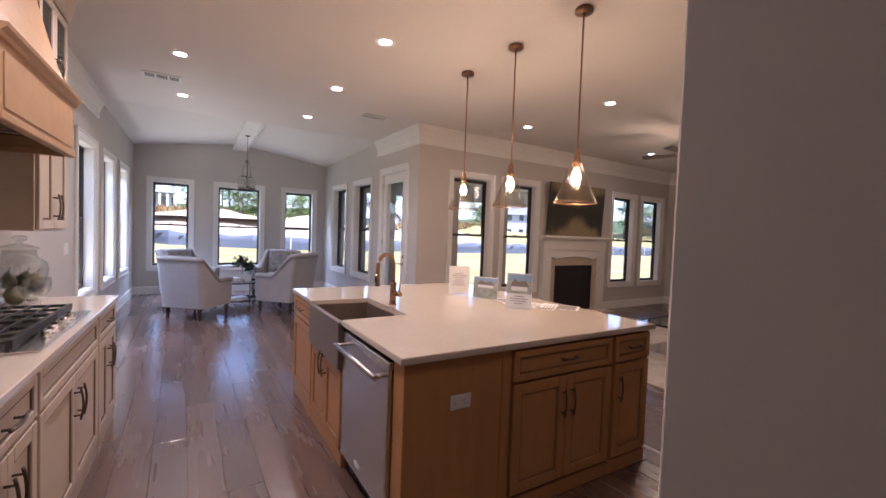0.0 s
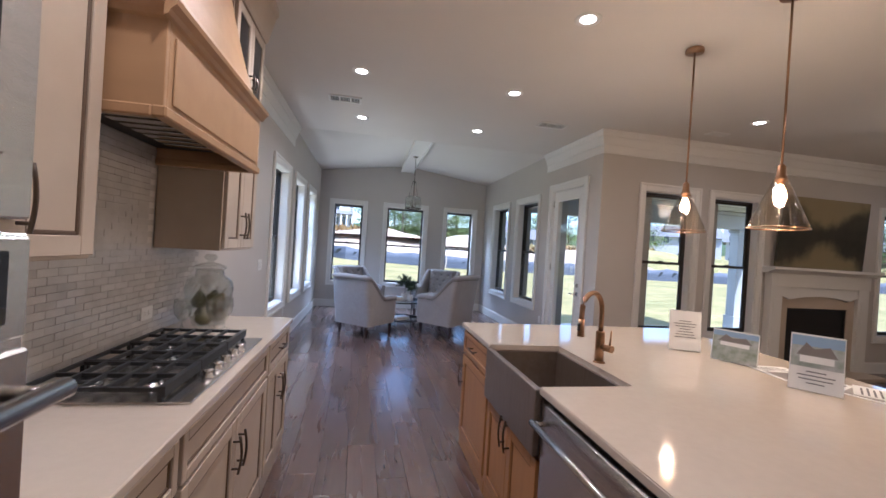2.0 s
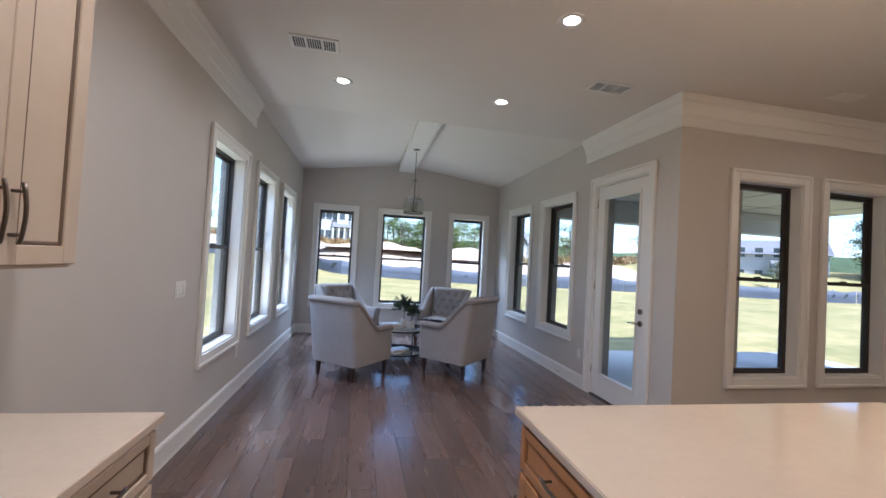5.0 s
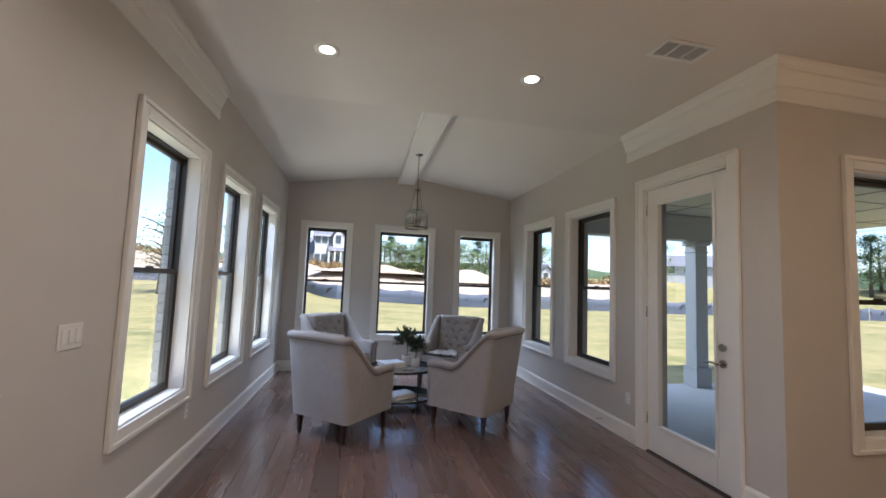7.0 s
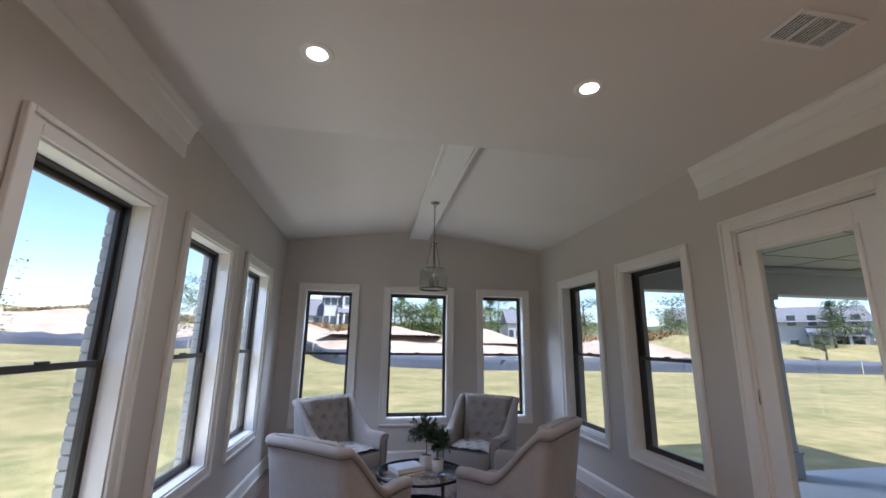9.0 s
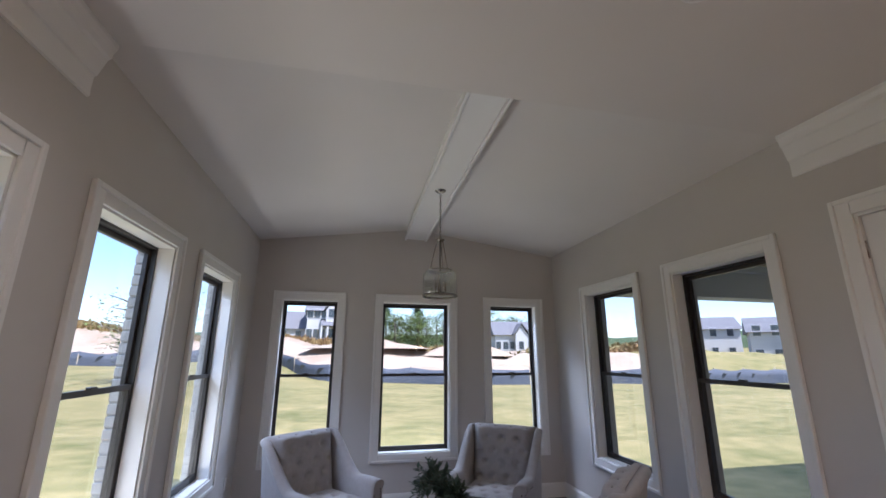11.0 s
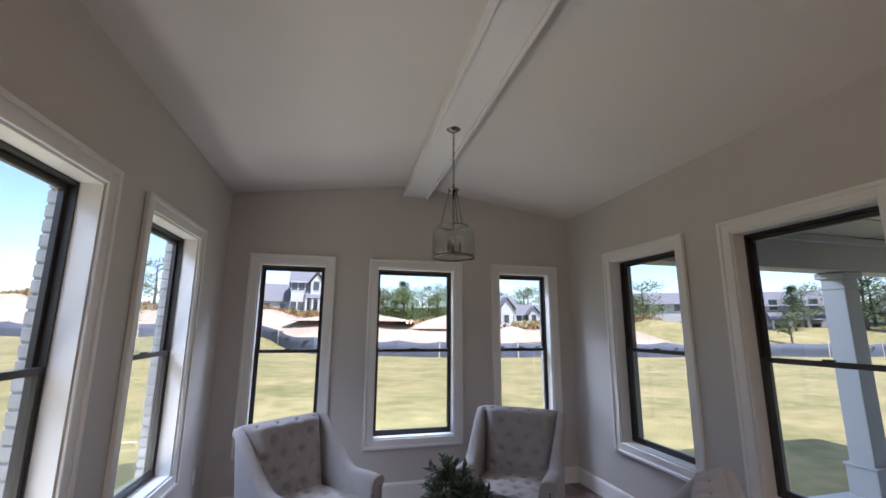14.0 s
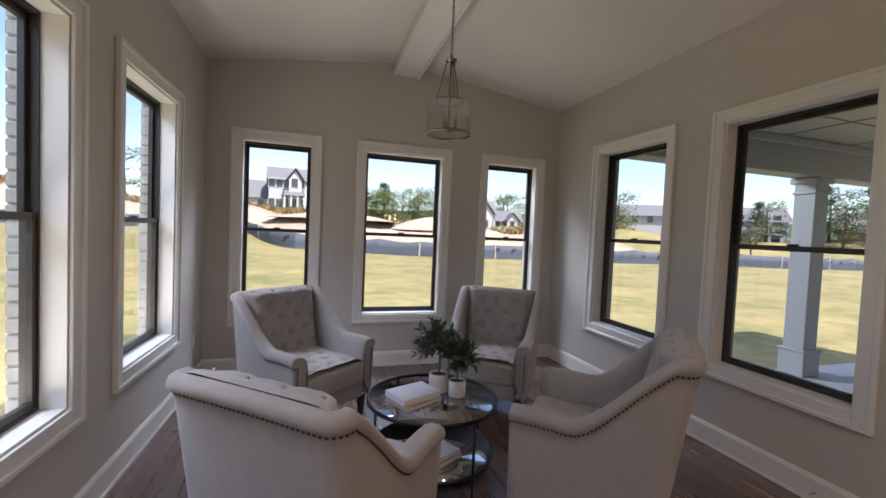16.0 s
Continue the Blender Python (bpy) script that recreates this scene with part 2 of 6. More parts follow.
# ---- the plan ----
CEILING, EAVE, APEX = 3.05, 3.03, 3.32
BACK, GREAT, RIGHT, END = 10.50, 5.67, 3.29, 9.98      # back wall, great-room wall, garden-room wall, far side wall
VAULT = 7.22
FX = 6.735                                               # middle of the fireplace
SKEW = -1.72
LEFT = pose(-0.74, 3.0, 0, 0, 0, SKEW)                   # left run: x out of the wall, y along it
LRUN = LEFT @ pose(0, 0, 0, 0, 0, 90)                    # left wall: local x along the wall, local +y outwards
RRUN = pose(RIGHT, BACK, 0, 0, 0, -90)                   # right wall: local x towards the camera, +y outwards
BRUN = pose(-0.8, BACK, 0)
GRUN = pose(RIGHT, GREAT, 0)
WZ0, WZ1 = 0.595, 2.365
L_WIN = [(6.565, 0.87), (7.92, 0.87), (9.27, 0.87)]
R_WIN = [(9.285, 0.87), (7.92, 0.87)]
B_WIN = [(0.12, 0.66), (1.405, 0.87), (2.69, 0.66)]
G_WIN = [(4.285, 0.75), (5.335, 0.75), (8.29, 0.73), (9.33, 0.73)]
DOOR = (6.505, 0.92, 2.44)


def span(c, w):
    return (c - w / 2, c + w / 2, WZ0, WZ1)


def along_right(c, w):
    return (BACK - c - w / 2, BACK - c + w / 2)


l_holes = [span(c - 3.0 + 6.0, w) for c, w in L_WIN]
wall_left = structure("wall_left", holed(13.8, CEILING + 0.3, 0.15, l_holes), PAINT, "greige painted wall with three windows", "wall", LRUN @ pose(-6.0, 0, 0))
r_holes = [(*along_right(c, w), WZ0, WZ1) for c, w in R_WIN] + [(*along_right(DOOR[0], DOOR[1]), 0.0, DOOR[2])]
wall_right = structure("wall_right", holed(BACK - GREAT - 0.15, CEILING + 0.3, 0.15, r_holes), PAINT, "greige painted wall with windows and glass door", "wall", RRUN)
b_holes = [(c - w / 2 + 0.8, c + w / 2 + 0.8, WZ0 - 0.035, WZ1 - 0.055) for c, w in B_WIN]
wall_back = structure("wall_back", holed(4.3, CEILING + 0.5, 0.15, b_holes), PAINT, "greige gable wall with three windows", "wall", BRUN)
g_holes = [(c - w / 2 - RIGHT, c + w / 2 - RIGHT, WZ0 - 0.06, WZ1) for c, w in G_WIN]
wall_great = structure("wall_great_room", holed(END - RIGHT + 0.15, CEILING + 0.3, 0.15, g_holes), PAINT, "greige wall with fireplace and paired windows", "wall", GRUN)
structure("wall_far_side", boxes((END, -3.0, 0, END + 0.15, GREAT, CEILING + 0.2)), PAINT, "plain greige side wall", "wall")
structure("wall_behind", boxes((-1.1, -3.15, 0, END + 0.15, -3.0, CEILING + 0.2)), PAINT, "plain greige wall behind the kitchen", "wall")
structure("wall_hall", boxes((0.72, -3.0, 0, 0.87, 0.44, CEILING), bevel=0.004), PAINT, "greige hall wall end", "wall")

# ceilings
structure("ceiling", boxes((-1.1, -3.15, CEILING, END + 0.2, GREAT + 0.1, CEILING + 0.12), (-1.1, GREAT + 0.1, CEILING, RIGHT + 0.1, VAULT, CEILING + 0.12)), CEIL, "flat off-white painted ceiling", "ceiling")
MID = 1.375
bm = prism([(-0.9, EAVE - 0.018), (MID, APEX), (RIGHT + 0.15, EAVE), (RIGHT + 0.15, EAVE + 0.15), (MID, APEX + 0.17), (-0.9, EAVE + 0.15)], "y", VAULT - 0.02, BACK + 0.1)
for v in bm.verts:
    v.co.z -= 0.018 * (v.co.y - VAULT)
structure("ceiling_vault", bm, CEIL, "vaulted off-white ceiling", "ceiling")
structure("ceiling_gable", prism([(-0.9, CEILING + 0.02), (RIGHT + 0.1, CEILING + 0.02), (RIGHT + 0.1, CEILING + 0.1), (MID, APEX + 0.15), (-0.9, CEILING + 0.1)], "y", VAULT - 0.06, VAULT - 0.002), CEIL, "gable above the flat ceiling's edge", "ceiling")
structure("roof", boxes((-1.3, -3.4, 3.60, END + 0.4, GREAT + 0.2, 3.7), (-1.1, GREAT + 0.2, 3.60, RIGHT + 0.3, BACK + 0.4, 3.7)), BRICK, "roof deck", "roof")

# ridge beam, a boxed white one with small bands on its edges
beam = thing("ceiling_beam", pose(MID, BACK, -0.055, -0.9, 0, SKEW * 0.6), "white boxed ridge beam under the vault", "beam", kind="structure")
part("beam_box", boxes((-0.122, -3.4, 3.180, 0.122, -0.002, 3.35), bevel=0.003), TRIM, beam)
for sx in (-1, 1):
    part("beam_band", boxes((sx * 0.134 - 0.011, -3.4, 3.160, sx * 0.134 + 0.011, -0.002, 3.205), bevel=0.003), TRIM, beam)

# crown moulding: profile of (out from the wall, height)
CROWN = [(0, 2.77), (0.010, 2.775), (0.012, 2.79), (0.010, 2.80), (0.011, 2.875), (0.022, 2.882), (0.028, 2.90), (0.050, 2.965), (0.062, 2.975), (0.066, 3.0), (0.080, 3.025), (0.082, 3.048), (0, 3.048)]


def crown(name, m, a, b, mitre_a=0, mitre_b=0):
    bm = bmesh.new()
    lo = [bm.verts.new((a - mitre_a * p, -p, q)) for p, q in CROWN]
    hi = [bm.verts.new((b + mitre_b * p, -p, q)) for p, q in CROWN]
    for i in range(len(CROWN)):
        j = (i + 1) % len(CROWN)
        bm.faces.new((lo[i], lo[j], hi[j], hi[i]))
    bm.faces.new(lo[::-1])
    bm.faces.new(hi)
    return structure(name, bm, TRIM, "white crown moulding", "moulding", m)


crown("crown_moulding_1", LRUN, 1.1, VAULT - 3.0 + 0.03)
crown("crown_moulding_2", RRUN, BACK - VAULT, BACK - GREAT, 0, 1)
crown("crown_moulding_3", GRUN, 0, END - RIGHT, 1, -1)
crown("crown_moulding_4", pose(END, GREAT, 0, 0, 0, -90), 0.0, 8.4, -1, 0)
BASE = [(0, 0.0), (0.020, 0.0), (0.020, 0.02), (0.016, 0.022), (0.016, 0.135), (0.010, 0.15), (0.004, 0.16), (0, 0.16)]


def baseboard(m, a, b):
    bm = prism([(-p, q) for p, q in BASE], "x", a, b)
    return structure("baseboard", bm, TRIM, "white baseboard along the wall", "baseboard", m)


baseboard(LRUN, 1.12, 7.55)
baseboard(BRUN, 0.27, 4.09)
baseboard(RRUN, 0.02, BACK - 7.04)
baseboard(RRUN, BACK - 5.97, BACK - GREAT + 0.018)
baseboard(GRUN, -0.018, FX - 0.87 - RIGHT)
baseboard(GRUN, FX + 0.87 - RIGHT, END - RIGHT)
baseboard(pose(END, GREAT, 0, 0, 0, -90), 0.02, 8.4)
baseboard(pose(0.72, 0.44, 0, 0, 0, 0) @ pose(0, 0, 0, 0, 0, -90), 0.0, 3.3)


def window(number, m, w, z0, z1, share_left=False):
    """A dark double-hung window in a white casing. Local x across, y outwards, origin on the wall's inner face at its middle."""
    t = thing("window_%d" % number, m, "dark bronze double-hung window in white casing", "window", kind="structure")
    c, h = 0.074, w / 2
    part("jamb", boxes((-h, 0.0, z0, -h + 0.018, 0.17, z1), (h - 0.018, 0.0, z0, h, 0.17, z1), (-h + 0.018, 0.0, z1 - 0.018, h - 0.018, 0.17, z1), (-h + 0.018, 0.0, z0, h - 0.018, 0.17, z0 + 0.018)), TRIM, t)
    part("casing", boxes((-h - c, -0.018, z0 - c, -h + 0.006, -0.001, z1 + c), (h - 0.006, -0.018, z0 - c, h + c, -0.001, z1 + c),
                         (-h + 0.006, -0.018, z1 - 0.006, h - 0.006, -0.001, z1 + c), (-h + 0.006, -0.018, z0 - c, h - 0.006, -0.001, z0 + 0.006), bevel=0.003), TRIM, t, "white flat casing")
    part("casing_band", boxes((-h - c - 0.012, -0.030, z0 - c - 0.012, -h - c + 0.016, -0.001, z1 + c + 0.012), (h + c - 0.016, -0.030, z0 - c - 0.012, h + c + 0.012, -0.001, z1 + c + 0.012),
                              (-h - c + 0.016, -0.030, z1 + c - 0.016, h + c - 0.016, -0.001, z1 + c + 0.012), (-h - c + 0.016, -0.030, z0 - c - 0.012, h + c - 0.016, -0.001, z0 - c + 0.016), bevel=0.004), TRIM, t)
    a, b, s = -h + 0.018, h - 0.018, 0.040
    lo, hi = z0 + 0.018, z1 - 0.018
    mid = lo + (hi - lo) * 0.495
    fr = part("frame", boxes((a, 0.10, lo, a + 0.012, 0.168, hi), (b - 0.012, 0.10, lo, b, 0.168, hi), (a + 0.012, 0.10, hi - 0.016, b - 0.012, 0.168, hi), (a + 0.012, 0.10, lo, b - 0.012, 0.168, lo + 0.016)), BRONZE, t)
    a, b, lo, hi = a + 0.012, b - 0.012, lo + 0.016, hi - 0.016
    for name, y, p, q in (("lower_sash", 0.105, lo, mid + 0.018), ("upper_sash", 0.135, mid - 0.018, hi)):
        sash = part(name, boxes((a, y, p, a + s * 0.6, y + 0.028, q), (b - s * 0.6, y, p, b, y + 0.028, q), (a + s * 0.6, y, q - s * 0.8, b - s * 0.6, y + 0.028, q), (a + s * 0.6, y, p, b - s * 0.6, y + 0.028, p + s * 0.8), bevel=0.002), BRONZE, t)
        pane = part("pane", boxes((a + s * 0.6, y + 0.012, p + s * 0.8, b - s * 0.6, y + 0.016, q - s * 0.8)), PANE, sash, "clear window pane")
        pane.visible_shadow = False
    part("sash_lock", boxes((-0.03, 0.09, mid + 0.018, 0.03, 0.118, mid + 0.030), bevel=0.003), BRONZE, t)
    return t


n = 0
for c, w in L_WIN:
    n += 1
    window(n, LRUN @ pose(c - 3.0, 0, 0), w, WZ0, WZ1)
    window_fill_lamps(LRUN @ pose(c - 3.0, 0, 0), w, WZ0, 56, 7.5)
for c, w in B_WIN:
    n += 1
    window(n, pose(c, BACK, 0), w, WZ0 - 0.035, WZ1 - 0.055)
    window_fill_lamps(pose(c, BACK, 0), w, WZ0, 100 * w / 0.87, 5 * w / 0.87)
for c, w in R_WIN:
    n += 1
    window(n, pose(RIGHT, c, 0, 0, 0, -90), w, WZ0, WZ1)
for c, w in G_WIN:
    n += 1
    window(n, pose(c, GREAT, 0), w, WZ0 - 0.06, WZ1)

# floor slab under the boards
structure("floor", boxes((-1.1, -3.1, -0.20, END + 0.1, GREAT + 0.1, -0.012), (-1.1, GREAT + 0.1, -0.20, RIGHT + 0.1, BACK + 0.1, -0.012)), GAP, "dark oak plank floor", "floor")
FLOOR = bpy.data.objects["floor"]


# ---- outdoors ----
def fence_y(x):
    """Line of the silt fence; it swings back up the slope."""
    k = min(1.0, max(0.0, (-0.5 - x) / 4.5))
    return 31.5 - 0.12 * x + 0.35 * math.sin(x * 0.5) + 8.0 * k * k * (3 - 2 * k) - (0.18 * (-x - 5) if x < -5 else 0)


def rise(x, y):
    """Height of the lawn and the building site behind it."""
    d = max(0.0, y - 10)
    z = -0.32 + 0.012 * d + 0.0012 * max(0.0, 6 - x) * max(0.0, d)
    z += 0.75 * math.exp(-((x + 7) / 4.5) ** 2) * min(1.0, max(0.0, (y - 22) / 18))
    far = min(1.0, max(0.0, (y - fence_y(x) - 1.5) / 14))
    z += far * far * (3 - 2 * far) * (1.9 + 0.45 * math.sin(x * 0.21 + 1.0) + 0.25 * math.sin(x * 0.63))
    return z


GRASS = material("sunny_lawn", (0.145, 0.142, 0.040), 0.95, color2=(0.37, 0.29, 0.125), scale=2.6, detail=10, bump=0.03, bump_scale=18, amount=1.0, stretch=(0.8, 1.0, 1))
SAND = material("sandy_dirt", (0.50, 0.42, 0.33), 0.95, color2=(0.36, 0.25, 0.165), scale=0.7, detail=8, bump=0.05, bump_scale=3)
bm = bmesh.new()
xs = [-500, -250, -120] + [-60 + 2.0 * i for i in range(66)] + [110, 200, 400]
ys = [-400, -150, -60, -20, -6, 0] + [4 + 2.0 * i for i in range(15)] + [34 + 1.5 * i for i in range(14)] + [56, 60, 70, 90, 130, 220, 500]
grid = [[bm.verts.new((x, y, rise(x, min(y, 60)) + 0.03 * noise.noise((x * 0.3, y * 0.3, 0)))) for x in xs] for y in ys]
for r0, r1 in zip(grid, grid[1:]):
    for i in range(len(xs) - 1):
        f = bm.faces.new((r0[i], r0[i + 1], r1[i + 1], r1[i]))
        f.smooth = True
        c = f.calc_center_median()
        f.material_index = 1 if c.y > fence_y(c.x) + 2.5 and c.y < 62 and -60 < c.x < 28 else 0
ground = structure("ground", bm, GRASS, "dry sunlit lawn rising to a building site", "ground")
ground.data.materials.append(SAND)


# ---- kitchen ----
def pull(length, vertical=True):
    """An arched bar pull on two posts, standing out towards -y."""
    h = length / 2
    pts = [(0, -0.026 - 0.010 * math.cos(math.pi * k / 8), -h + length * (k + 4) / 8) for k in range(-4, 5)]
    bm = tube(pts, 0.0055, 8)
    for z in (-h * 0.72, h * 0.72):
        tube([(0, 0, z), (0, -0.032, z)], 0.005, 8, bm)
    if not vertical:
        bm.transform(Matrix.Rotation(radians(90), 4, "Y"))
    return bm


def front(name, x0, x1, z0, z1, y, mat, parent, pull_at=None, vertical=True, rail=0.055, length=0.16):
    """A framed door or drawer front with a sunk panel, a dark glaze line round it, and a pull. y: the cabinet's face."""
    r = min(rail, (z1 - z0) * 0.28)
    d = part(name, boxes((x0, y - 0.02, z0, x0 + r, y, z1), (x1 - r, y - 0.02, z0, x1, y, z1), (x0 + r, y - 0.02, z1 - r, x1 - r, y, z1), (x0 + r, y - 0.02, z0, x1 - r, y, z0 + r), bevel=0.0025), mat, parent)
    g = 0.007
    part("panel_moulding", boxes((x0 + r, y - 0.015, z0 + r, x0 + r + 0.012, y - 0.004, z1 - r), (x1 - r - 0.012, y - 0.015, z0 + r, x1 - r, y - 0.004, z1 - r),
                                 (x0 + r + 0.012, y - 0.015, z1 - r - 0.012, x1 - r - 0.012, y - 0.004, z1 - r), (x0 + r + 0.012, y - 0.015, z0 + r, x1 - r - 0.012, y - 0.004, z0 + r + 0.012), bevel=0.003), WOODLINE if mat == WOOD else GLAZE_GAP, d, "dark glazed panel edge")
    part("panel", boxes((x0 + r + 0.012 - g, y - 0.010, z0 + r + 0.012 - g, x1 - r - 0.012 + g, y - 0.003, z1 - r - 0.012 + g), bevel=0.002), mat, d)
    if pull_at:
        part("pull", pull(length, vertical), DARKMETAL, d, "dark metal bar pull", pose(pull_at[0], y - 0.02, pull_at[1]))
    return d


def base_cabinet(m, w, label, mat=CABINET, depth=0.60, doors=2, drawer=True, pull_drawer=True, top=0.872, group="base cabinets"):
    t = thing("base_cabinet", m, label, "cabinet", group)
    part("body", boxes((0.0, -depth, 0.09, w, -0.002, top), (0.0, -depth + 0.05, 0.0, w, -0.002, 0.09)), mat, t)
    part("base_rail", boxes((0.002, -depth - 0.012, 0.0, w - 0.002, -depth + 0.048, 0.085), bevel=0.004), mat, t)
    # dark sheet behind the fronts, so that their gaps look shaded
    part("face_shadow_line", boxes((0.012, -depth - 0.0015, 0.10, w - 0.012, -depth + 0.001, top - 0.01)), WOODLINE if mat == WOOD else GLAZE_GAP, t, "dark sheet for the shade in the gaps between fronts")
    y, zd = -depth - 0.002, 0.685 if drawer else top - 0.012
    if drawer:
        front("drawer_front", 0.015, w - 0.015, 0.70, top - 0.012, y, mat, t, (w / 2, 0.785) if pull_drawer else None, False, rail=0.035, length=0.14)
    step = (w - 0.03) / doors
    for i in range(doors):
        x0 = 0.015 + i * step
        side = x0 + step - 0.035 if (i == 0 and doors > 1) else x0 + 0.035
        front("door", x0 + 0.0015, x0 + step - 0.0015, 0.105, zd, y, mat, t, (side, 0.54), True)
    return t


def left_unit(v):
    return LEFT @ pose(0.004, v, 0, 0, 0, 90)


base_cabinet(left_unit(-1.228), 0.598, "cream glazed base cabinet with drawer beside oven tower")
base_cabinet(left_unit(-0.628), 1.10, "cream glazed base cabinet under the gas cooktop", pull_drawer=False)
base_cabinet(left_unit(0.474), 0.60, "cream glazed end base cabinet with drawer")
structure("countertop_1", boxes((0.002, -1.229, 0.875, 0.640, 1.085, 0.907), bevel=0.004), QUARTZ, "white quartz countertop with polished edge", "countertop", LEFT)


def cooktop():
    t = thing("gas_cooktop", LEFT @ pose(0.345, -0.05, 0.907), "stainless five-burner gas cooktop with black iron grates", "cooktop")
    part("tray", boxes((-0.255, -0.46, 0.0, 0.255, 0.46, 0.010), bevel=0.003), STEEL, t)
    for y0 in (-0.45, -0.148, 0.154):
        g = bmesh.new()
        y1 = y0 + 0.294
        for k in range(6):
            x = -0.24 + k * 0.078
            box(g, x, y0, 0.042, x + 0.011, y1, 0.056)
        for y in (y0, y0 + 0.141, y1 - 0.012):
            box(g, -0.24, y, 0.040, 0.165, y + 0.012, 0.054)
        for x in (-0.24, 0.150):
            for y in (y0, y1 - 0.014):
                box(g, x, y, 0.010, x + 0.014, y + 0.014, 0.042)
        box(g, 0.158, y0, 0.022, 0.172, y1, 0.058)
        part("grate", g, IRON, t, "black cast-iron grate")
    for x, y, r in ((-0.15, -0.30, 0.045), (0.06, -0.30, 0.038), (-0.05, 0.0, 0.058), (-0.15, 0.30, 0.038), (0.06, 0.30, 0.045)):
        b = part("burner", lathe([(r + 0.012, 0.010), (r + 0.010, 0.018), (r, 0.020), (r, 0.026)], 20, x, y, True), STEEL, t)
        part("burner_cap", lathe([(r * 0.86, 0.026), (r * 0.86, 0.033), (r * 0.7, 0.036)], 20, x, y, True), IRON, b)
    for k in range(5):
        part("knob", lathe([(0.024, 0.010), (0.024, 0.014), (0.017, 0.016), (0.020, 0.034), (0.017, 0.040)], 18, 0.213, -0.20 + k * 0.10, True), NICKEL, t, "polished metal knob")
    return t


cooktop()


def wall_cabinet(m, w, z0, z1, depth, label, glazed=True, name="wall_cabinet"):
    t = thing(name, m, label, "cabinet", "wall cabinets")
    part("body", boxes((0, -depth, z0, w, -0.002, z1), bevel=0.002), CABINET, t)
    y = -depth
    split = z0 + 0.93
    # shade of the door gaps, put in as a dark sheet
    part("face_shadow_line", boxes((0.012, y - 0.0015, z0 + 0.01, w - 0.012, y + 0.001, z1 - 0.01)), GLAZE_GAP, t, "dark sheet for the shade in the gaps between doors")
    for i in range(2):
        x0 = 0.012 + i * (w - 0.024) / 2
        x1 = x0 + (w - 0.024) / 2
        px = x1 - 0.03 if i == 0 else x0 + 0.03
        front("door", x0 + 0.0015, x1 - 0.0015, z0 + 0.012, split - 0.006, y, CABINET, t, (px, z0 + 0.15), True)
        g = part("glass_door", boxes((x0 + 0.0015, y - 0.02, split + 0.006, x0 + 0.05, y, z1 - 0.02), (x1 - 0.05, y - 0.02, split + 0.006, x1 - 0.0015, y, z1 - 0.02),
                                     (x0 + 0.05, y - 0.02, z1 - 0.07, x1 - 0.05, y, z1 - 0.02), (x0 + 0.05, y - 0.02, split + 0.006, x1 - 0.05, y, split + 0.056), bevel=0.002), CABINET, t)
        part("pane", boxes((x0 + 0.05, y - 0.012, split + 0.056, x1 - 0.05, y - 0.008, z1 - 0.07)), BLACKGLASS, g, "dark cabinet glass")
        part("pull", pull(0.10), DARKMETAL, g, "", pose(px, y - 0.02, split + 0.10))
    part("top_moulding", prism([(-depth - 0.02, z1), (-depth - 0.03, z1 + 0.02), (-depth - 0.07, 2.97), (-depth - 0.09, 3.0), (-depth - 0.09, 3.045), (-0.002, 3.045), (-0.002, z1)], "x", -0.02, w + 0.02), CABINET, t, "stepped crown at the ceiling")
    return t


wall_cabinet(left_unit(-1.228), 0.63, 1.375, 2.80, 0.33, "cream glazed wall cabinet between oven tower and hood")
wall_cabinet(left_unit(0.475), 0.60, 1.375, 2.80, 0.33, "cream glazed wall cabinet with glass upper doors")


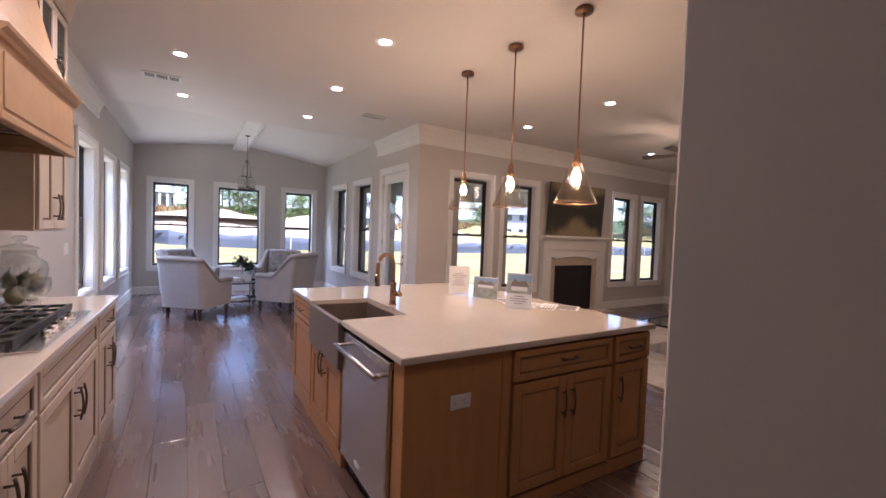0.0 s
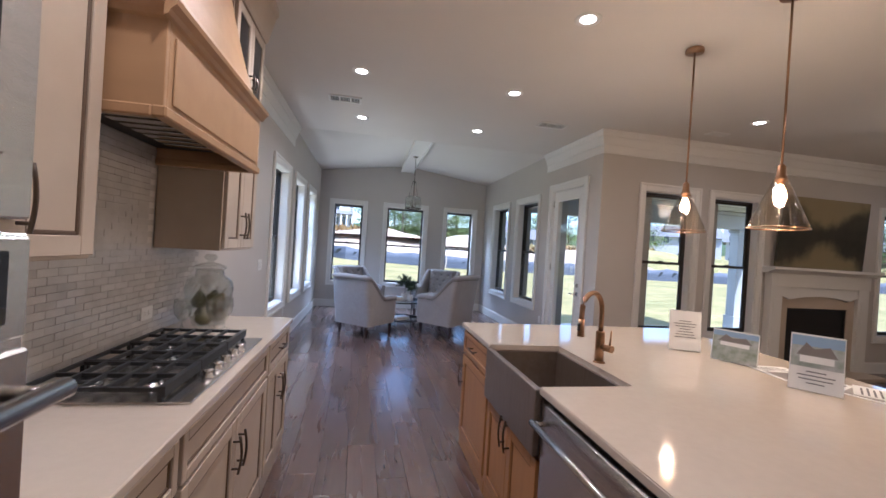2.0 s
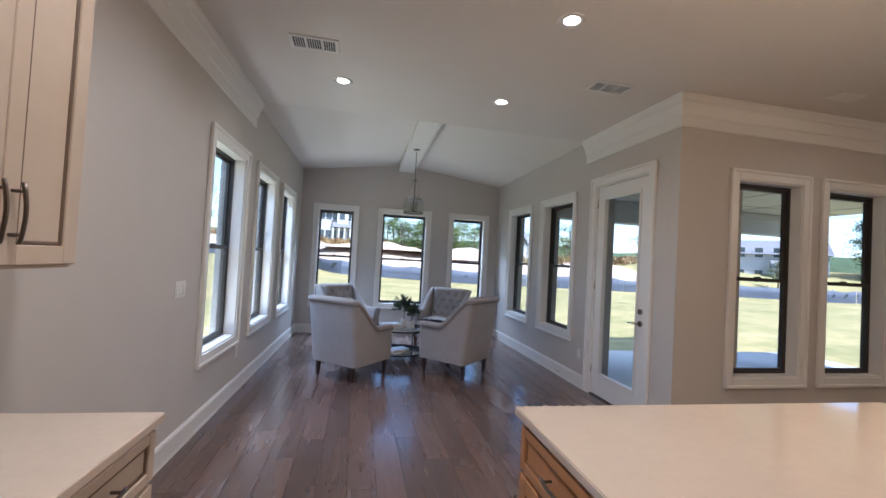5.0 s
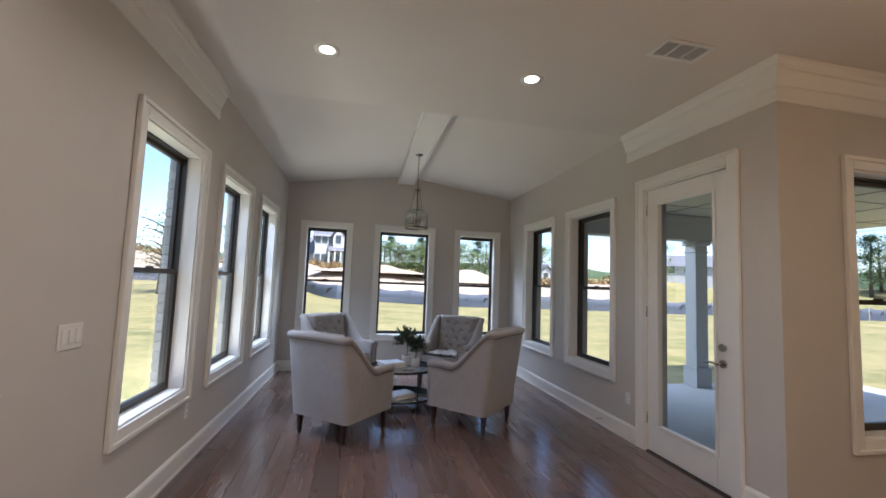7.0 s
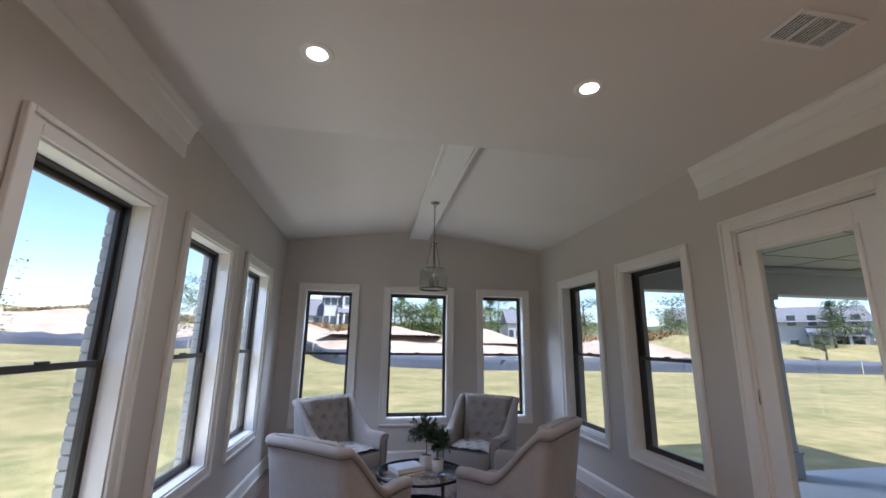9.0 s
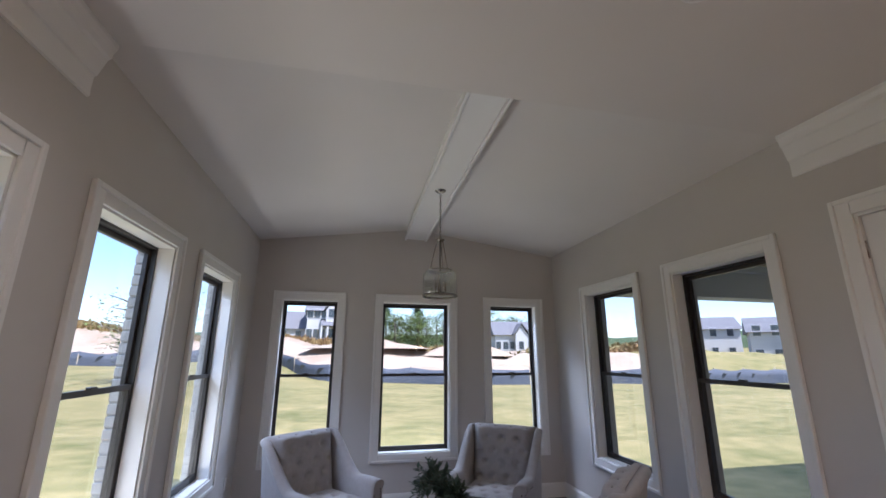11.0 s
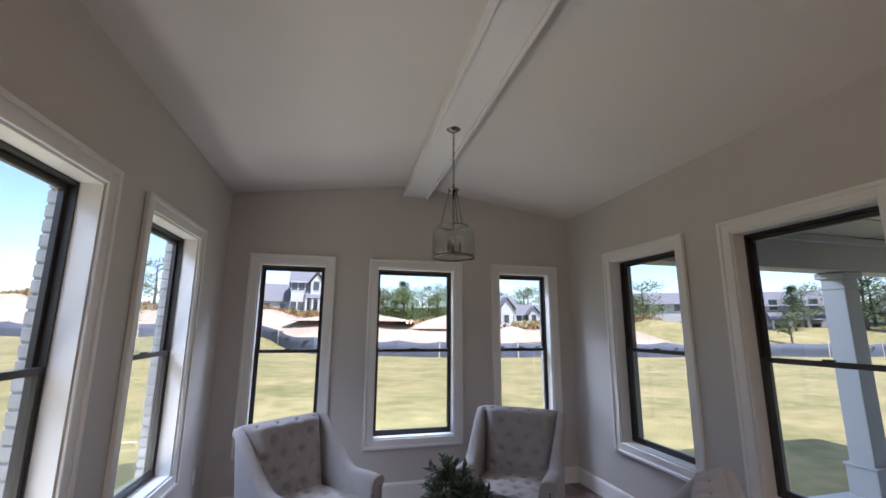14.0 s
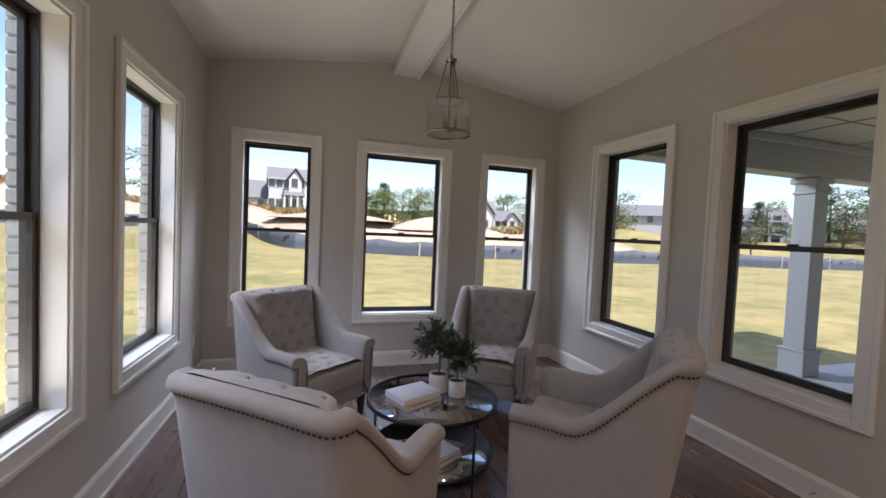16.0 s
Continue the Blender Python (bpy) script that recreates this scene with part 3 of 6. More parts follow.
def range_hood():
    t = thing("range_hood", left_unit(-0.59), "light maple range hood with tapered chimney", "range hood")
    w, d = 1.055, 0.50
    part("canopy", boxes((0.0, -d, 1.83, 0.02, -0.002, 2.12), (w - 0.02, -d, 1.83, w, -0.002, 2.12), (0.02, -d, 1.83, w - 0.02, -d + 0.02, 2.12), (0.02, -d + 0.02, 2.10, w - 0.02, -0.002, 2.12), bevel=0.002), HOODWOOD, t)
    part("lower_rail", boxes((-0.008, -d - 0.012, 1.81, w + 0.008, -d + 0.03, 1.845), (-0.008, -d + 0.03, 1.81, 0.03, -0.002, 1.845), (w - 0.03, -d + 0.03, 1.81, w + 0.008, -0.002, 1.845), bevel=0.005), HOODWOOD, t)
    part("front_panel", boxes((0.05, -d - 0.006, 1.86, w - 0.05, -d - 0.0005, 2.075), bevel=0.003), HOODWOOD, t)
    prof = [(0.0, 2.105), (0.012, 2.11), (0.018, 2.125), (0.034, 2.14), (0.038, 2.155), (0.0, 2.156)]
    part("upper_moulding", prism([(-d - p, q) for p, q in prof], "x", -0.03, w + 0.03), HOODWOOD, t)
    for x0, sx in ((0.0, -1), (w, 1)):
        part("side_moulding", prism([(x0 + sx * p, q) for p, q in prof], "y", -d - 0.002, -0.002), HOODWOOD, t)
    bm = bmesh.new()
    rings = []
    for k in range(9):
        s = k / 8
        e = s ** 0.75
        ins, dep, z = 0.17 * e, d - 0.21 * e, 2.15 + 0.895 * s
        rings.append([bm.verts.new(p) for p in ((ins, -0.002, z), (ins, -dep, z), (w - ins, -dep, z), (w - ins, -0.002, z))])
    for a, b in zip(rings, rings[1:]):
        for i in range(3):
            bm.faces.new((a[i], a[i + 1], b[i + 1], b[i]))
        bm.faces.new((a[3], a[0], b[0], b[3]))
    bm.faces.new(rings[-1])
    bm.faces.new(rings[0][::-1])
    part("chimney", bm, HOODWOOD, t)
    part("liner", boxes((0.02, -d + 0.02, 1.90, w - 0.02, -0.004, 1.93)), IRON, t, "dark hood liner")
    for k in range(9):
        part("filter_slat", boxes((0.12 + k * 0.09, -d + 0.10, 1.885, 0.17 + k * 0.09, -0.12, 1.897), bevel=0.003), STEEL, t, "steel baffle slat")
    return t


range_hood()


def oven_tower():
    t = thing("wall_oven_tower", left_unit(-2.055), "tall cabinet with stainless microwave and wall oven", "oven")
    w, d = 0.825, 0.600
    part("body", boxes((0, -d, 0.0, w, -0.002, 2.80), bevel=0.003), CABINET, t)
    f = -d
    mic = part("microwave", boxes((0.015, f - 0.022, 1.475, w - 0.002, f - 0.001, 2.03), bevel=0.004), STEEL, t, "stainless microwave with trim frame")
    part("trim_groove", boxes((0.075, f - 0.026, 1.555, w - 0.070, f - 0.021, 1.985)), BLACKGLASS, mic)
    part("microwave_door", boxes((0.082, f - 0.044, 1.562, 0.575, f - 0.022, 1.978), bevel=0.004), STEEL, mic)
    part("microwave_glass", boxes((0.125, f - 0.047, 1.60, 0.535, f - 0.043, 1.94), bevel=0.002), BLACKGLASS, mic, "black glass")
    cp = part("control_panel", boxes((0.580, f - 0.040, 1.562, w - 0.078, f - 0.022, 1.978), bevel=0.003), STEEL, mic)
    part("control_glass", boxes((0.602, f - 0.043, 1.60, w - 0.098, f - 0.039, 1.95), bevel=0.002), BLACKGLASS, cp)
    for r in range(6):
        for c in range(3):
            part("button_mark", boxes((0.618 + c * 0.033, f - 0.0445, 1.70 + r * 0.028, 0.636 + c * 0.033, f - 0.0425, 1.708 + r * 0.028)), DARKMETAL, cp)
    part("energy_sticker", boxes((0.620, f - 0.0445, 1.625, 0.70, f - 0.0425, 1.655)), YELLOW, cp, "yellow sticker")
    ov = part("oven", boxes((0.020, f - 0.020, 0.50, w - 0.002, f - 0.001, 1.455), bevel=0.004), STEEL, t, "stainless wall oven")
    part("oven_control", boxes((0.025, f - 0.036, 1.30, w - 0.019, f - 0.020, 1.45), bevel=0.004), STEEL, ov)
    part("oven_display", boxes((0.06, f - 0.039, 1.325, w - 0.06, f - 0.035, 1.43), bevel=0.002), BLACKGLASS, ov, "black glass display")
    part("oven_door", boxes((0.025, f - 0.042, 0.52, w - 0.019, f - 0.020, 1.285), bevel=0.005), STEEL, ov)
    part("oven_window", boxes((0.095, f - 0.045, 0.60, w - 0.09, f - 0.041, 1.15), bevel=0.003), BLACKGLASS, ov, "black oven window")
    bar = tube([(0.03, f - 0.095, 1.225), (w - 0.024, f - 0.095, 1.225)], 0.016, 14)
    for x in (0.06, w - 0.055):
        tube([(x, f - 0.04, 1.225), (x, f - 0.095, 1.225)], 0.012, 10, bar)
    part("oven_handle", bar, STEEL, ov, "steel bar handle")
    dr = part("warming_drawer", boxes((0.020, f - 0.036, 0.16, w - 0.014, f - 0.001, 0.485), bevel=0.005), STEEL, t)
    bar = tube([(0.04, f - 0.085, 0.42), (w - 0.034, f - 0.085, 0.42)], 0.015, 14)
    for x in (0.07, w - 0.065):
        tube([(x, f - 0.034, 0.42), (x, f - 0.085, 0.42)], 0.011, 10, bar)
    part("drawer_handle", bar, STEEL, dr)
    front("door", 0.012, w / 2 - 0.002, 2.06, 2.78, f, CABINET, t, (w / 2 - 0.04, 2.2))
    front("door", w / 2 + 0.002, w - 0.012, 2.06, 2.78, f, CABINET, t, (w / 2 + 0.04, 2.2))
    part("top_moulding", prism([(-d - 0.02, 2.80), (-d - 0.03, 2.82), (-d - 0.07, 2.97), (-d - 0.09, 3.0), (-d - 0.09, 3.045), (-0.002, 3.045), (-0.002, 2.80)], "x", -0.02, w + 0.02), CABINET, t)
    return t


YELLOW = material("yellow_label", (0.75, 0.50, 0.04), 0.5)
oven_tower()
structure("wall_pantry", boxes((0.0, -2.21, 0, 0.635, -2.06, CEILING)), PAINT, "greige wall end beside oven tower", "wall", LEFT)


# ---- island ----
ISLE = pose(1.148, 1.805, 0, 0, 0, -1.2)
SINKY0, SINKY1 = 0.815, 1.545
outline = [(-0.03, -0.03), (1.80, -0.03), (1.80, 2.25), (-0.03, 2.25), (-0.03, SINKY1), (0.42, SINKY1), (0.42, SINKY0), (-0.03, SINKY0)]
bm = prism(outline, "z", 0.875, 0.907)
bmesh.ops.bevel(bm, geom=list(bm.edges), offset=0.004, segments=2, affect="EDGES")
structure("countertop_2", bm, QUARTZ, "white quartz island top with sink cutout", "countertop", ISLE)
base_cabinet(ISLE @ pose(0.60, 0.602, 0), 0.80, "maple island end cabinet with drawer and doors", WOOD, group="island cabinets")
base_cabinet(ISLE @ pose(1.402, 0.602, 0), 0.37, "maple island corner cabinet with drawer", WOOD, doors=1, group="island cabinets")
t = thing("island_end_panel", ISLE, "plain maple end panel of the island", "panel")
part("board", boxes((0.0, 0.0, 0.0, 0.598, 0.11, 0.872), bevel=0.003), WOOD, t)
part("base_rail", boxes((-0.006, -0.012, 0.0, 0.598, -0.001, 0.085), bevel=0.003), WOOD, t)
part("edge_strip", boxes((0.545, -0.006, 0.086, 0.597, -0.001, 0.870), bevel=0.002), WOOD, t)
t = thing("island_back_panel", ISLE, "maple panelling on the seating side of the island", "panel")
part("board", boxes((0.64, 0.61, 0.0, 1.76, 2.20, 0.872)), WOOD, t)


def isle_left(y):
    return ISLE @ pose(0.63, y, 0, 0, 0, -90)


base_cabinet(isle_left(2.205), 0.655, "maple island cabinet with drawer beyond the sink", WOOD, doors=1, depth=0.63, group="island cabinets")
base_cabinet(isle_left(1.548), 0.74, "maple island cabinet under the apron sink", WOOD, drawer=False, depth=0.63, top=0.60, group="island cabinets")


def dishwasher():
    t = thing("dishwasher", isle_left(0.80), "stainless dishwasher built into the island", "dishwasher")
    part("tub", boxes((0.004, -0.60, 0.10, 0.68, -0.01, 0.868)), IRON, t)
    part("door", boxes((0.004, -0.650, 0.11, 0.68, -0.602, 0.845), bevel=0.005), STEEL, t)
    part("kickplate", boxes((0.004, -0.60, 0.0, 0.68, -0.56, 0.10)), IRON, t)
    bar = tube([(0.03, -0.705, 0.775), (0.655, -0.705, 0.775)], 0.014, 14)
    for x in (0.05, 0.635):
        tube([(x, -0.65, 0.775), (x, -0.705, 0.775)], 0.012, 10, bar)
    part("handle", bar, STEEL, t, "steel bar handle")
    part("badge", boxes((0.26, -0.6525, 0.16, 0.34, -0.650, 0.185)), WHITEPLASTIC, t)


dishwasher()
SINKMETAL = material("brushed_bronze_sink", (0.30, 0.25, 0.21), 0.36, 0.75, color2=(0.24, 0.19, 0.155), scale=30, stretch=(1, 12, 1), bump=0.0002)
t = thing("apron_sink", ISLE @ pose(0, SINKY0, 0), "brushed metal apron-front farmhouse sink", "sink")
L = SINKY1 - SINKY0
part("apron", boxes((-0.045, 0.002, 0.605, -0.012, L - 0.002, 0.893), bevel=0.007, segments=2), SINKMETAL, t)
bm = bmesh.new()
outer, inner, floor_ring = [[bm.verts.new((px, py, pz)) for px, py in ((x0, y0), (x1, y0), (x1, y1), (x0, y1))] for x0, y0, x1, y1, pz in
                            ((-0.011, 0.004, 0.415, L - 0.004, 0.874), (0.002, 0.016, 0.402, L - 0.016, 0.874), (0.012, 0.026, 0.392, L - 0.026, 0.66))]
under = [bm.verts.new((v.co.x, v.co.y, 0.65)) for v in outer]
for lo_ring, hi_ring in ((outer, inner), (inner, floor_ring), (under, outer)):
    for i in range(4):
        bm.faces.new((lo_ring[i], lo_ring[(i + 1) % 4], hi_ring[(i + 1) % 4], hi_ring[i]))
bm.faces.new(floor_ring)
bm.faces.new(under[::-1])
part("basin", bm, SINKMETAL, t)
part("drain", lathe([(0.045, 0.661), (0.045, 0.664), (0.030, 0.662)], 20, 0.25, L / 2, True), NICKEL, t)


def faucet():
    t = thing("kitchen_faucet", ISLE @ pose(0.478, 1.20, 0.907, 0, 0, 23), "brushed bronze gooseneck kitchen faucet", "faucet")
    part("base", lathe([(0.032, 0.0), (0.032, 0.006), (0.027, 0.009)], 20, 0, 0, True), BRASS, t)
    part("body", lathe([(0.024, 0.006), (0.024, 0.16), (0.020, 0.17)], 20, 0, 0, True), BRASS, t)
    pts = [(0, 0, 0.16), (0, 0, 0.27)] + [(-0.083 + 0.083 * math.cos(a), 0, 0.28 + 0.095 * math.sin(a)) for a in [math.pi * k / 10 for k in range(1, 11)]] + [(-0.166, 0, 0.235)]
    part("spout", tube(pts, 0.0135, 14), BRASS, t)
    sp = part("spray_head", tube([(-0.166, 0, 0.24), (-0.166, 0, 0.15)], 0.016, 14, None, 0.018), BRASS, t)
    part("spray_button", boxes((-0.189, -0.008, 0.18, -0.180, 0.008, 0.22), bevel=0.003), IRON, sp)
    hub = part("handle_hub", tube([(0.0, -0.01, 0.085), (0.0, -0.075, 0.085)], 0.019, 14), BRASS, t)
    part("lever", tube([(0.0, -0.06, 0.095), (0.004, -0.062, 0.18)], 0.006, 8, None, 0.0045), BRASS, hub)


faucet()

PAPER = material("white_card", (0.80, 0.80, 0.79), 0.5)
INK = material("dark_print", (0.12, 0.12, 0.13), 0.6)
PICGREEN = material("printed_house_picture", (0.16, 0.22, 0.13), 0.3, color2=(0.55, 0.56, 0.60), scale=22, detail=3)
PICSKY = material("printed_sky", (0.28, 0.40, 0.58), 0.3)
PICROOF = material("printed_roof", (0.22, 0.20, 0.19), 0.35)
ACRYL = glass("acrylic", (0.95, 0.97, 0.98), share=0.05)


def sign(x, y, rz, w, h, label, picture):
    """An acrylic stand with a card in it, facing -y."""
    t = thing("sign_holder", pose(x, y, 0.907, 0, 0, rz), label, "sign", "signs on the island")
    lean = pose(0, 0, 0, -8)
    part("stand", boxes((-w / 2, 0.002, 0.0, w / 2, 0.005, h), (-w / 2, 0.002, 0.0, w / 2, 0.08, 0.003)), ACRYL, t, "clear acrylic stand", lean)
    c = part("card", boxes((-w / 2 + 0.004, -0.001, 0.006, w / 2 - 0.004, 0.001, h - 0.004)), PAPER, t, "white printed card", lean)
    y0 = -0.0026
    if picture:
        z0 = 0.006 if picture == "full" else h * 0.42
        part("picture", boxes((-w / 2 + 0.008, y0, z0, w / 2 - 0.008, -0.0012, h - 0.012)), PICGREEN, c)
        part("picture_sky", boxes((-w / 2 + 0.008, y0 - 0.001, h * 0.78, w / 2 - 0.008, y0 - 0.0002, h - 0.012)), PICSKY, c)
        part("picture_roof", prism([(-w * 0.36, h * 0.62), (w * 0.36, h * 0.62), (w * 0.22, h * 0.80), (-w * 0.05, h * 0.74), (-w * 0.2, h * 0.84)], "y", y0 - 0.0016, y0 - 0.0011), PICROOF, c)
        part("picture_wall", boxes((-w * 0.30, y0 - 0.0016, h * 0.5, w * 0.30, y0 - 0.0011, h * 0.615)), PAPER, c)
    if picture != "full":
        rows = 7 if not picture else 4
        for k in range(rows):
            z = h * ((0.72 if not picture else 0.34) - 0.065 * k)
            s = (0.18, 0.34, 0.30, 0.16, 0.24, 0.28, 0.32)[k]
            part("text_bar", boxes((-w * s, y0, z, w * s, -0.0012, z + h * 0.016)), INK, c)
    return t


sign(2.42, 3.25, -28, 0.19, 0.26, "acrylic stand with white text card on the island", "")
sign(2.50, 2.98, -65, 0.24, 0.19, "acrylic stand with printed house picture", "full")
sign(2.44, 2.50, -55, 0.20, 0.27, "acrylic stand with white card and house picture", "half")
for k, (x, y, r, lab) in enumerate(((2.70, 2.52, 20, "flat printed brochure fanned on the island"), (2.62, 2.78, -12, "striped brochure lying on the island"), (2.80, 2.42, 35, "flat printed brochure at the island edge"))):
    t = thing("brochure", pose(x, y, 0.9075 + 0.002 * k, 0, 0, r), lab, "brochure", "brochures")
    part("sheet", boxes((-0.11, -0.14, 0.0, 0.11, 0.14, 0.002)), PAPER, t)
    part("printed_block", boxes((-0.09, -0.12, 0.002, 0.09, 0.02, 0.0028)), PICROOF, t)
    for j in range(4):
        part("text_bar", boxes((-0.09, 0.04 + j * 0.022, 0.002, 0.08 - 0.02 * (j % 2), 0.048 + j * 0.022, 0.0027)), INK, t)

# pendants over the island
def pendant(m, drop=0.0):
    t = thing("pendant_lamp", m, "clear glass cone pendant with warm bulb and brass stem", "pendant lamp", "pendants over the island")
    part("canopy", lathe([(0.062, 3.018), (0.062, 3.040), (0.055, 3.049)], 24, 0, 0, True), BRASS, t)
    part("stem", tube([(0, 0, 2.06), (0, 0, 3.02)], 0.0065, 10), BRASS, t)
    part("socket", lathe([(0.010, 2.065), (0.022, 2.05), (0.024, 2.0), (0.030, 1.985), (0.030, 1.965), (0.018, 1.96), (0.018, 1.945)], 18, 0, 0, True), BRASS, t)
    sh = part("shade", lathe([(0.030, 1.985), (0.040, 1.965), (0.142, 1.712), (0.146, 1.698), (0.142, 1.698), (0.138, 1.711), (0.037, 1.962), (0.028, 1.982)], 32), CONE, t, "clear conical glass shade")
    sh.visible_shadow = False
    part("shade_rim", lathe([(0.148, 1.695), (0.148, 1.701), (0.142, 1.702), (0.142, 1.694), (0.148, 1.695)], 32), BRASS, t, "thin brass-coloured rim")
    bu = part("bulb", lathe([(0.012, 1.945), (0.016, 1.93), (0.030, 1.895), (0.032, 1.872), (0.022, 1.848), (0.004, 1.842)], 16, 0, 0, True), BULB, t, "glowing warm bulb")
    bu.visible_shadow = False
    return t


first = pendant(pose(2.672, 2.215, 0))
copy_thing(first, pose(2.68, 2.92, 0))
copy_thing(first, pose(2.695, 3.635, 0))
for y in (2.215, 2.92, 3.635):
    lamp(2.68, y, 1.80, 3, size=0.03, color=(1.0, 0.66, 0.36))

# recessed lights, vents
def downlight(x, y, watts, color=(1.0, 0.86, 0.70)):
    t = thing("recessed_light", pose(x, y, CEILING), "round recessed ceiling light, lit", "recessed light", "recessed lights")
    part("trim_ring", lathe([(0.088, -0.001), (0.086, -0.006), (0.064, -0.007), (0.052, -0.003)], 24), TRIM, t)
    part("lens", lathe([(0.0530, -0.0028), (0.03, -0.0024), (0.002, -0.0024)], 24), CAN, t, "glowing lens")
    lamp(x, y, CEILING - 0.02, watts, "SPOT", 0.06, color, 150)


CANW = 13
for x, y in ((0.31, 6.38), (1.83, 6.365), (0.29, 4.93), (1.79, 4.93), (0.28, 3.5), (1.76, 3.53), (0.26, 2.0), (1.72, 0.7), (4.58, 4.76), (4.56, 3.37), (4.55, 1.9), (7.6, 4.7), (7.6, 1.9)):
    downlight(x, y, CANW * (2.0 if x < 1 and y < 4 else 0.8 if x < 3 and y > 4.2 else 0.45 if x < 3 else 0.18), (1.0, 0.82, 0.62) if y < 4.2 else (1.0, 0.86, 0.70))


def vent(x, y, rz, w, d):
    t = thing("ceiling_vent", pose(x, y, CEILING, 0, 0, rz), "white slatted ceiling air vent", "vent", "ceiling vents")
    part("backing", boxes((-w / 2 + 0.02, -d / 2 + 0.02, -0.004, w / 2 - 0.02, d / 2 - 0.02, -0.001)), IRON, t)
    part("frame", boxes((-w / 2, -d / 2, -0.012, -w / 2 + 0.025, d / 2, -0.001), (w / 2 - 0.025, -d / 2, -0.012, w / 2, d / 2, -0.001), (-w / 2 + 0.025, -d / 2, -0.012, w / 2 - 0.025, -d / 2 + 0.025, -0.001), (-w / 2 + 0.025, d / 2 - 0.025, -0.012, w / 2 - 0.025, d / 2, -0.001), bevel=0.002), TRIM, t)
    for x0 in (-w / 6, w / 6):
        part("divider", boxes((x0 - 0.008, -d / 2 + 0.025, -0.011, x0 + 0.008, d / 2 - 0.025, -0.001)), TRIM, t)
    k = 0
    xx = -w / 2 + 0.04
    while xx < w / 2 - 0.03:
        part("slat", boxes((xx, -d / 2 + 0.025, -0.010, xx + 0.004, d / 2 - 0.025, -0.004)), TRIM, t)
        xx += 0.017


vent(2.60, 5.735, 0, 0.36, 0.20)
vent(0.12, 5.755, 0, 0.36, 0.20)
t = thing("smoke_detector", pose(4.53, 5.25, CEILING), "white ceiling vent plate by the crown moulding", "vent")
part("plate", boxes((-0.13, -0.07, -0.012, 0.13, 0.07, -0.001), bevel=0.004), TRIM, t)
part("louvre", boxes((-0.11, -0.05, -0.016, 0.11, 0.05, -0.012), bevel=0.002), WHITEPLASTIC, t)


# ---- garden room ----
def glass_door():
    c, w, h = DOOR
    t = thing("door_1", pose(RIGHT, c, 0, 0, 0, -90), "white full-glass patio door, closed", "door", kind="structure")
    a = w / 2
    part("jamb", boxes((-a, 0.0, 0.0, -a + 0.018, 0.15, h), (a - 0.018, 0.0, 0.0, a, 0.15, h), (-a + 0.018, 0.0, h - 0.018, a - 0.018, 0.15, h)), TRIM, t)
    part("threshold", boxes((-a + 0.018, 0.0, -0.01, a - 0.018, 0.16, 0.012), bevel=0.003), BRONZE, t)
    k = 0.085
    part("casing", boxes((-a - k, -0.018, 0.0, -a + 0.004, -0.001, h + k), (a - 0.004, -0.018, 0.0, a + k, -0.001, h + k), (-a + 0.004, -0.018, h - 0.004, a - 0.004, -0.001, h + k), bevel=0.003), TRIM, t)
    part("casing_band", boxes((-a - k - 0.010, -0.030, 0.0, -a - k + 0.016, -0.001, h + k + 0.010), (a + k - 0.016, -0.030, 0.0, a + k + 0.010, -0.001, h + k + 0.010), (-a - k + 0.016, -0.030, h + k - 0.016, a + k - 0.016, -0.001, h + k + 0.010), bevel=0.004), TRIM, t)
    b, s, lo, hi = a - 0.021, 0.135, 0.014, h - 0.021
    leaf = part("door_leaf", boxes((-b, 0.02, lo, -b + s, 0.064, hi), (b - s, 0.02, lo, b, 0.064, hi), (-b + s, 0.02, hi - 0.15, b - s, 0.064, hi), (-b + s, 0.02, lo, b - s, 0.064, lo + 0.25), bevel=0.003), TRIM, t)
    part("glass_stop", boxes((-b + s - 0.022, 0.008, lo + 0.228, -b + s + 0.006, 0.02, hi - 0.128), (b - s - 0.006, 0.008, lo + 0.228, b - s + 0.022, 0.02, hi - 0.128), (-b + s + 0.006, 0.008, hi - 0.156, b - s - 0.006, 0.02, hi - 0.128), (-b + s + 0.006, 0.008, lo + 0.228, b - s - 0.006, 0.02, lo + 0.256), bevel=0.004), TRIM, leaf)
    pn = part("pane", boxes((-b + s, 0.036, lo + 0.25, b - s, 0.042, hi - 0.15)), PANE, leaf, "clear door glass")
    pn.visible_shadow = False
    for z in (0.25, 1.22, 2.18):
        part("hinge", tube([(-b - 0.006, 0.012, z), (-b - 0.006, 0.012, z + 0.10)], 0.008, 10), NICKEL, t)
    x = b - 0.062
    part("deadbolt", tube([(x, 0.02, 1.06), (x, 0.0, 1.06)], 0.028, 18), NICKEL, leaf, "round nickel deadbolt")
    part("handle_rose", tube([(x, 0.02, 0.94), (x, 0.004, 0.94)], 0.030, 18), NICKEL, leaf)
    lv = tube([(x, 0.004, 0.94), (x, -0.045, 0.94)], 0.010, 10)
    tube([(x, -0.045, 0.94), (x - 0.05, -0.047, 0.945), (x - 0.11, -0.043, 0.937)], 0.0085, 10, lv)
    part("door_handle", lv, NICKEL, leaf, "nickel lever handle")


glass_door()


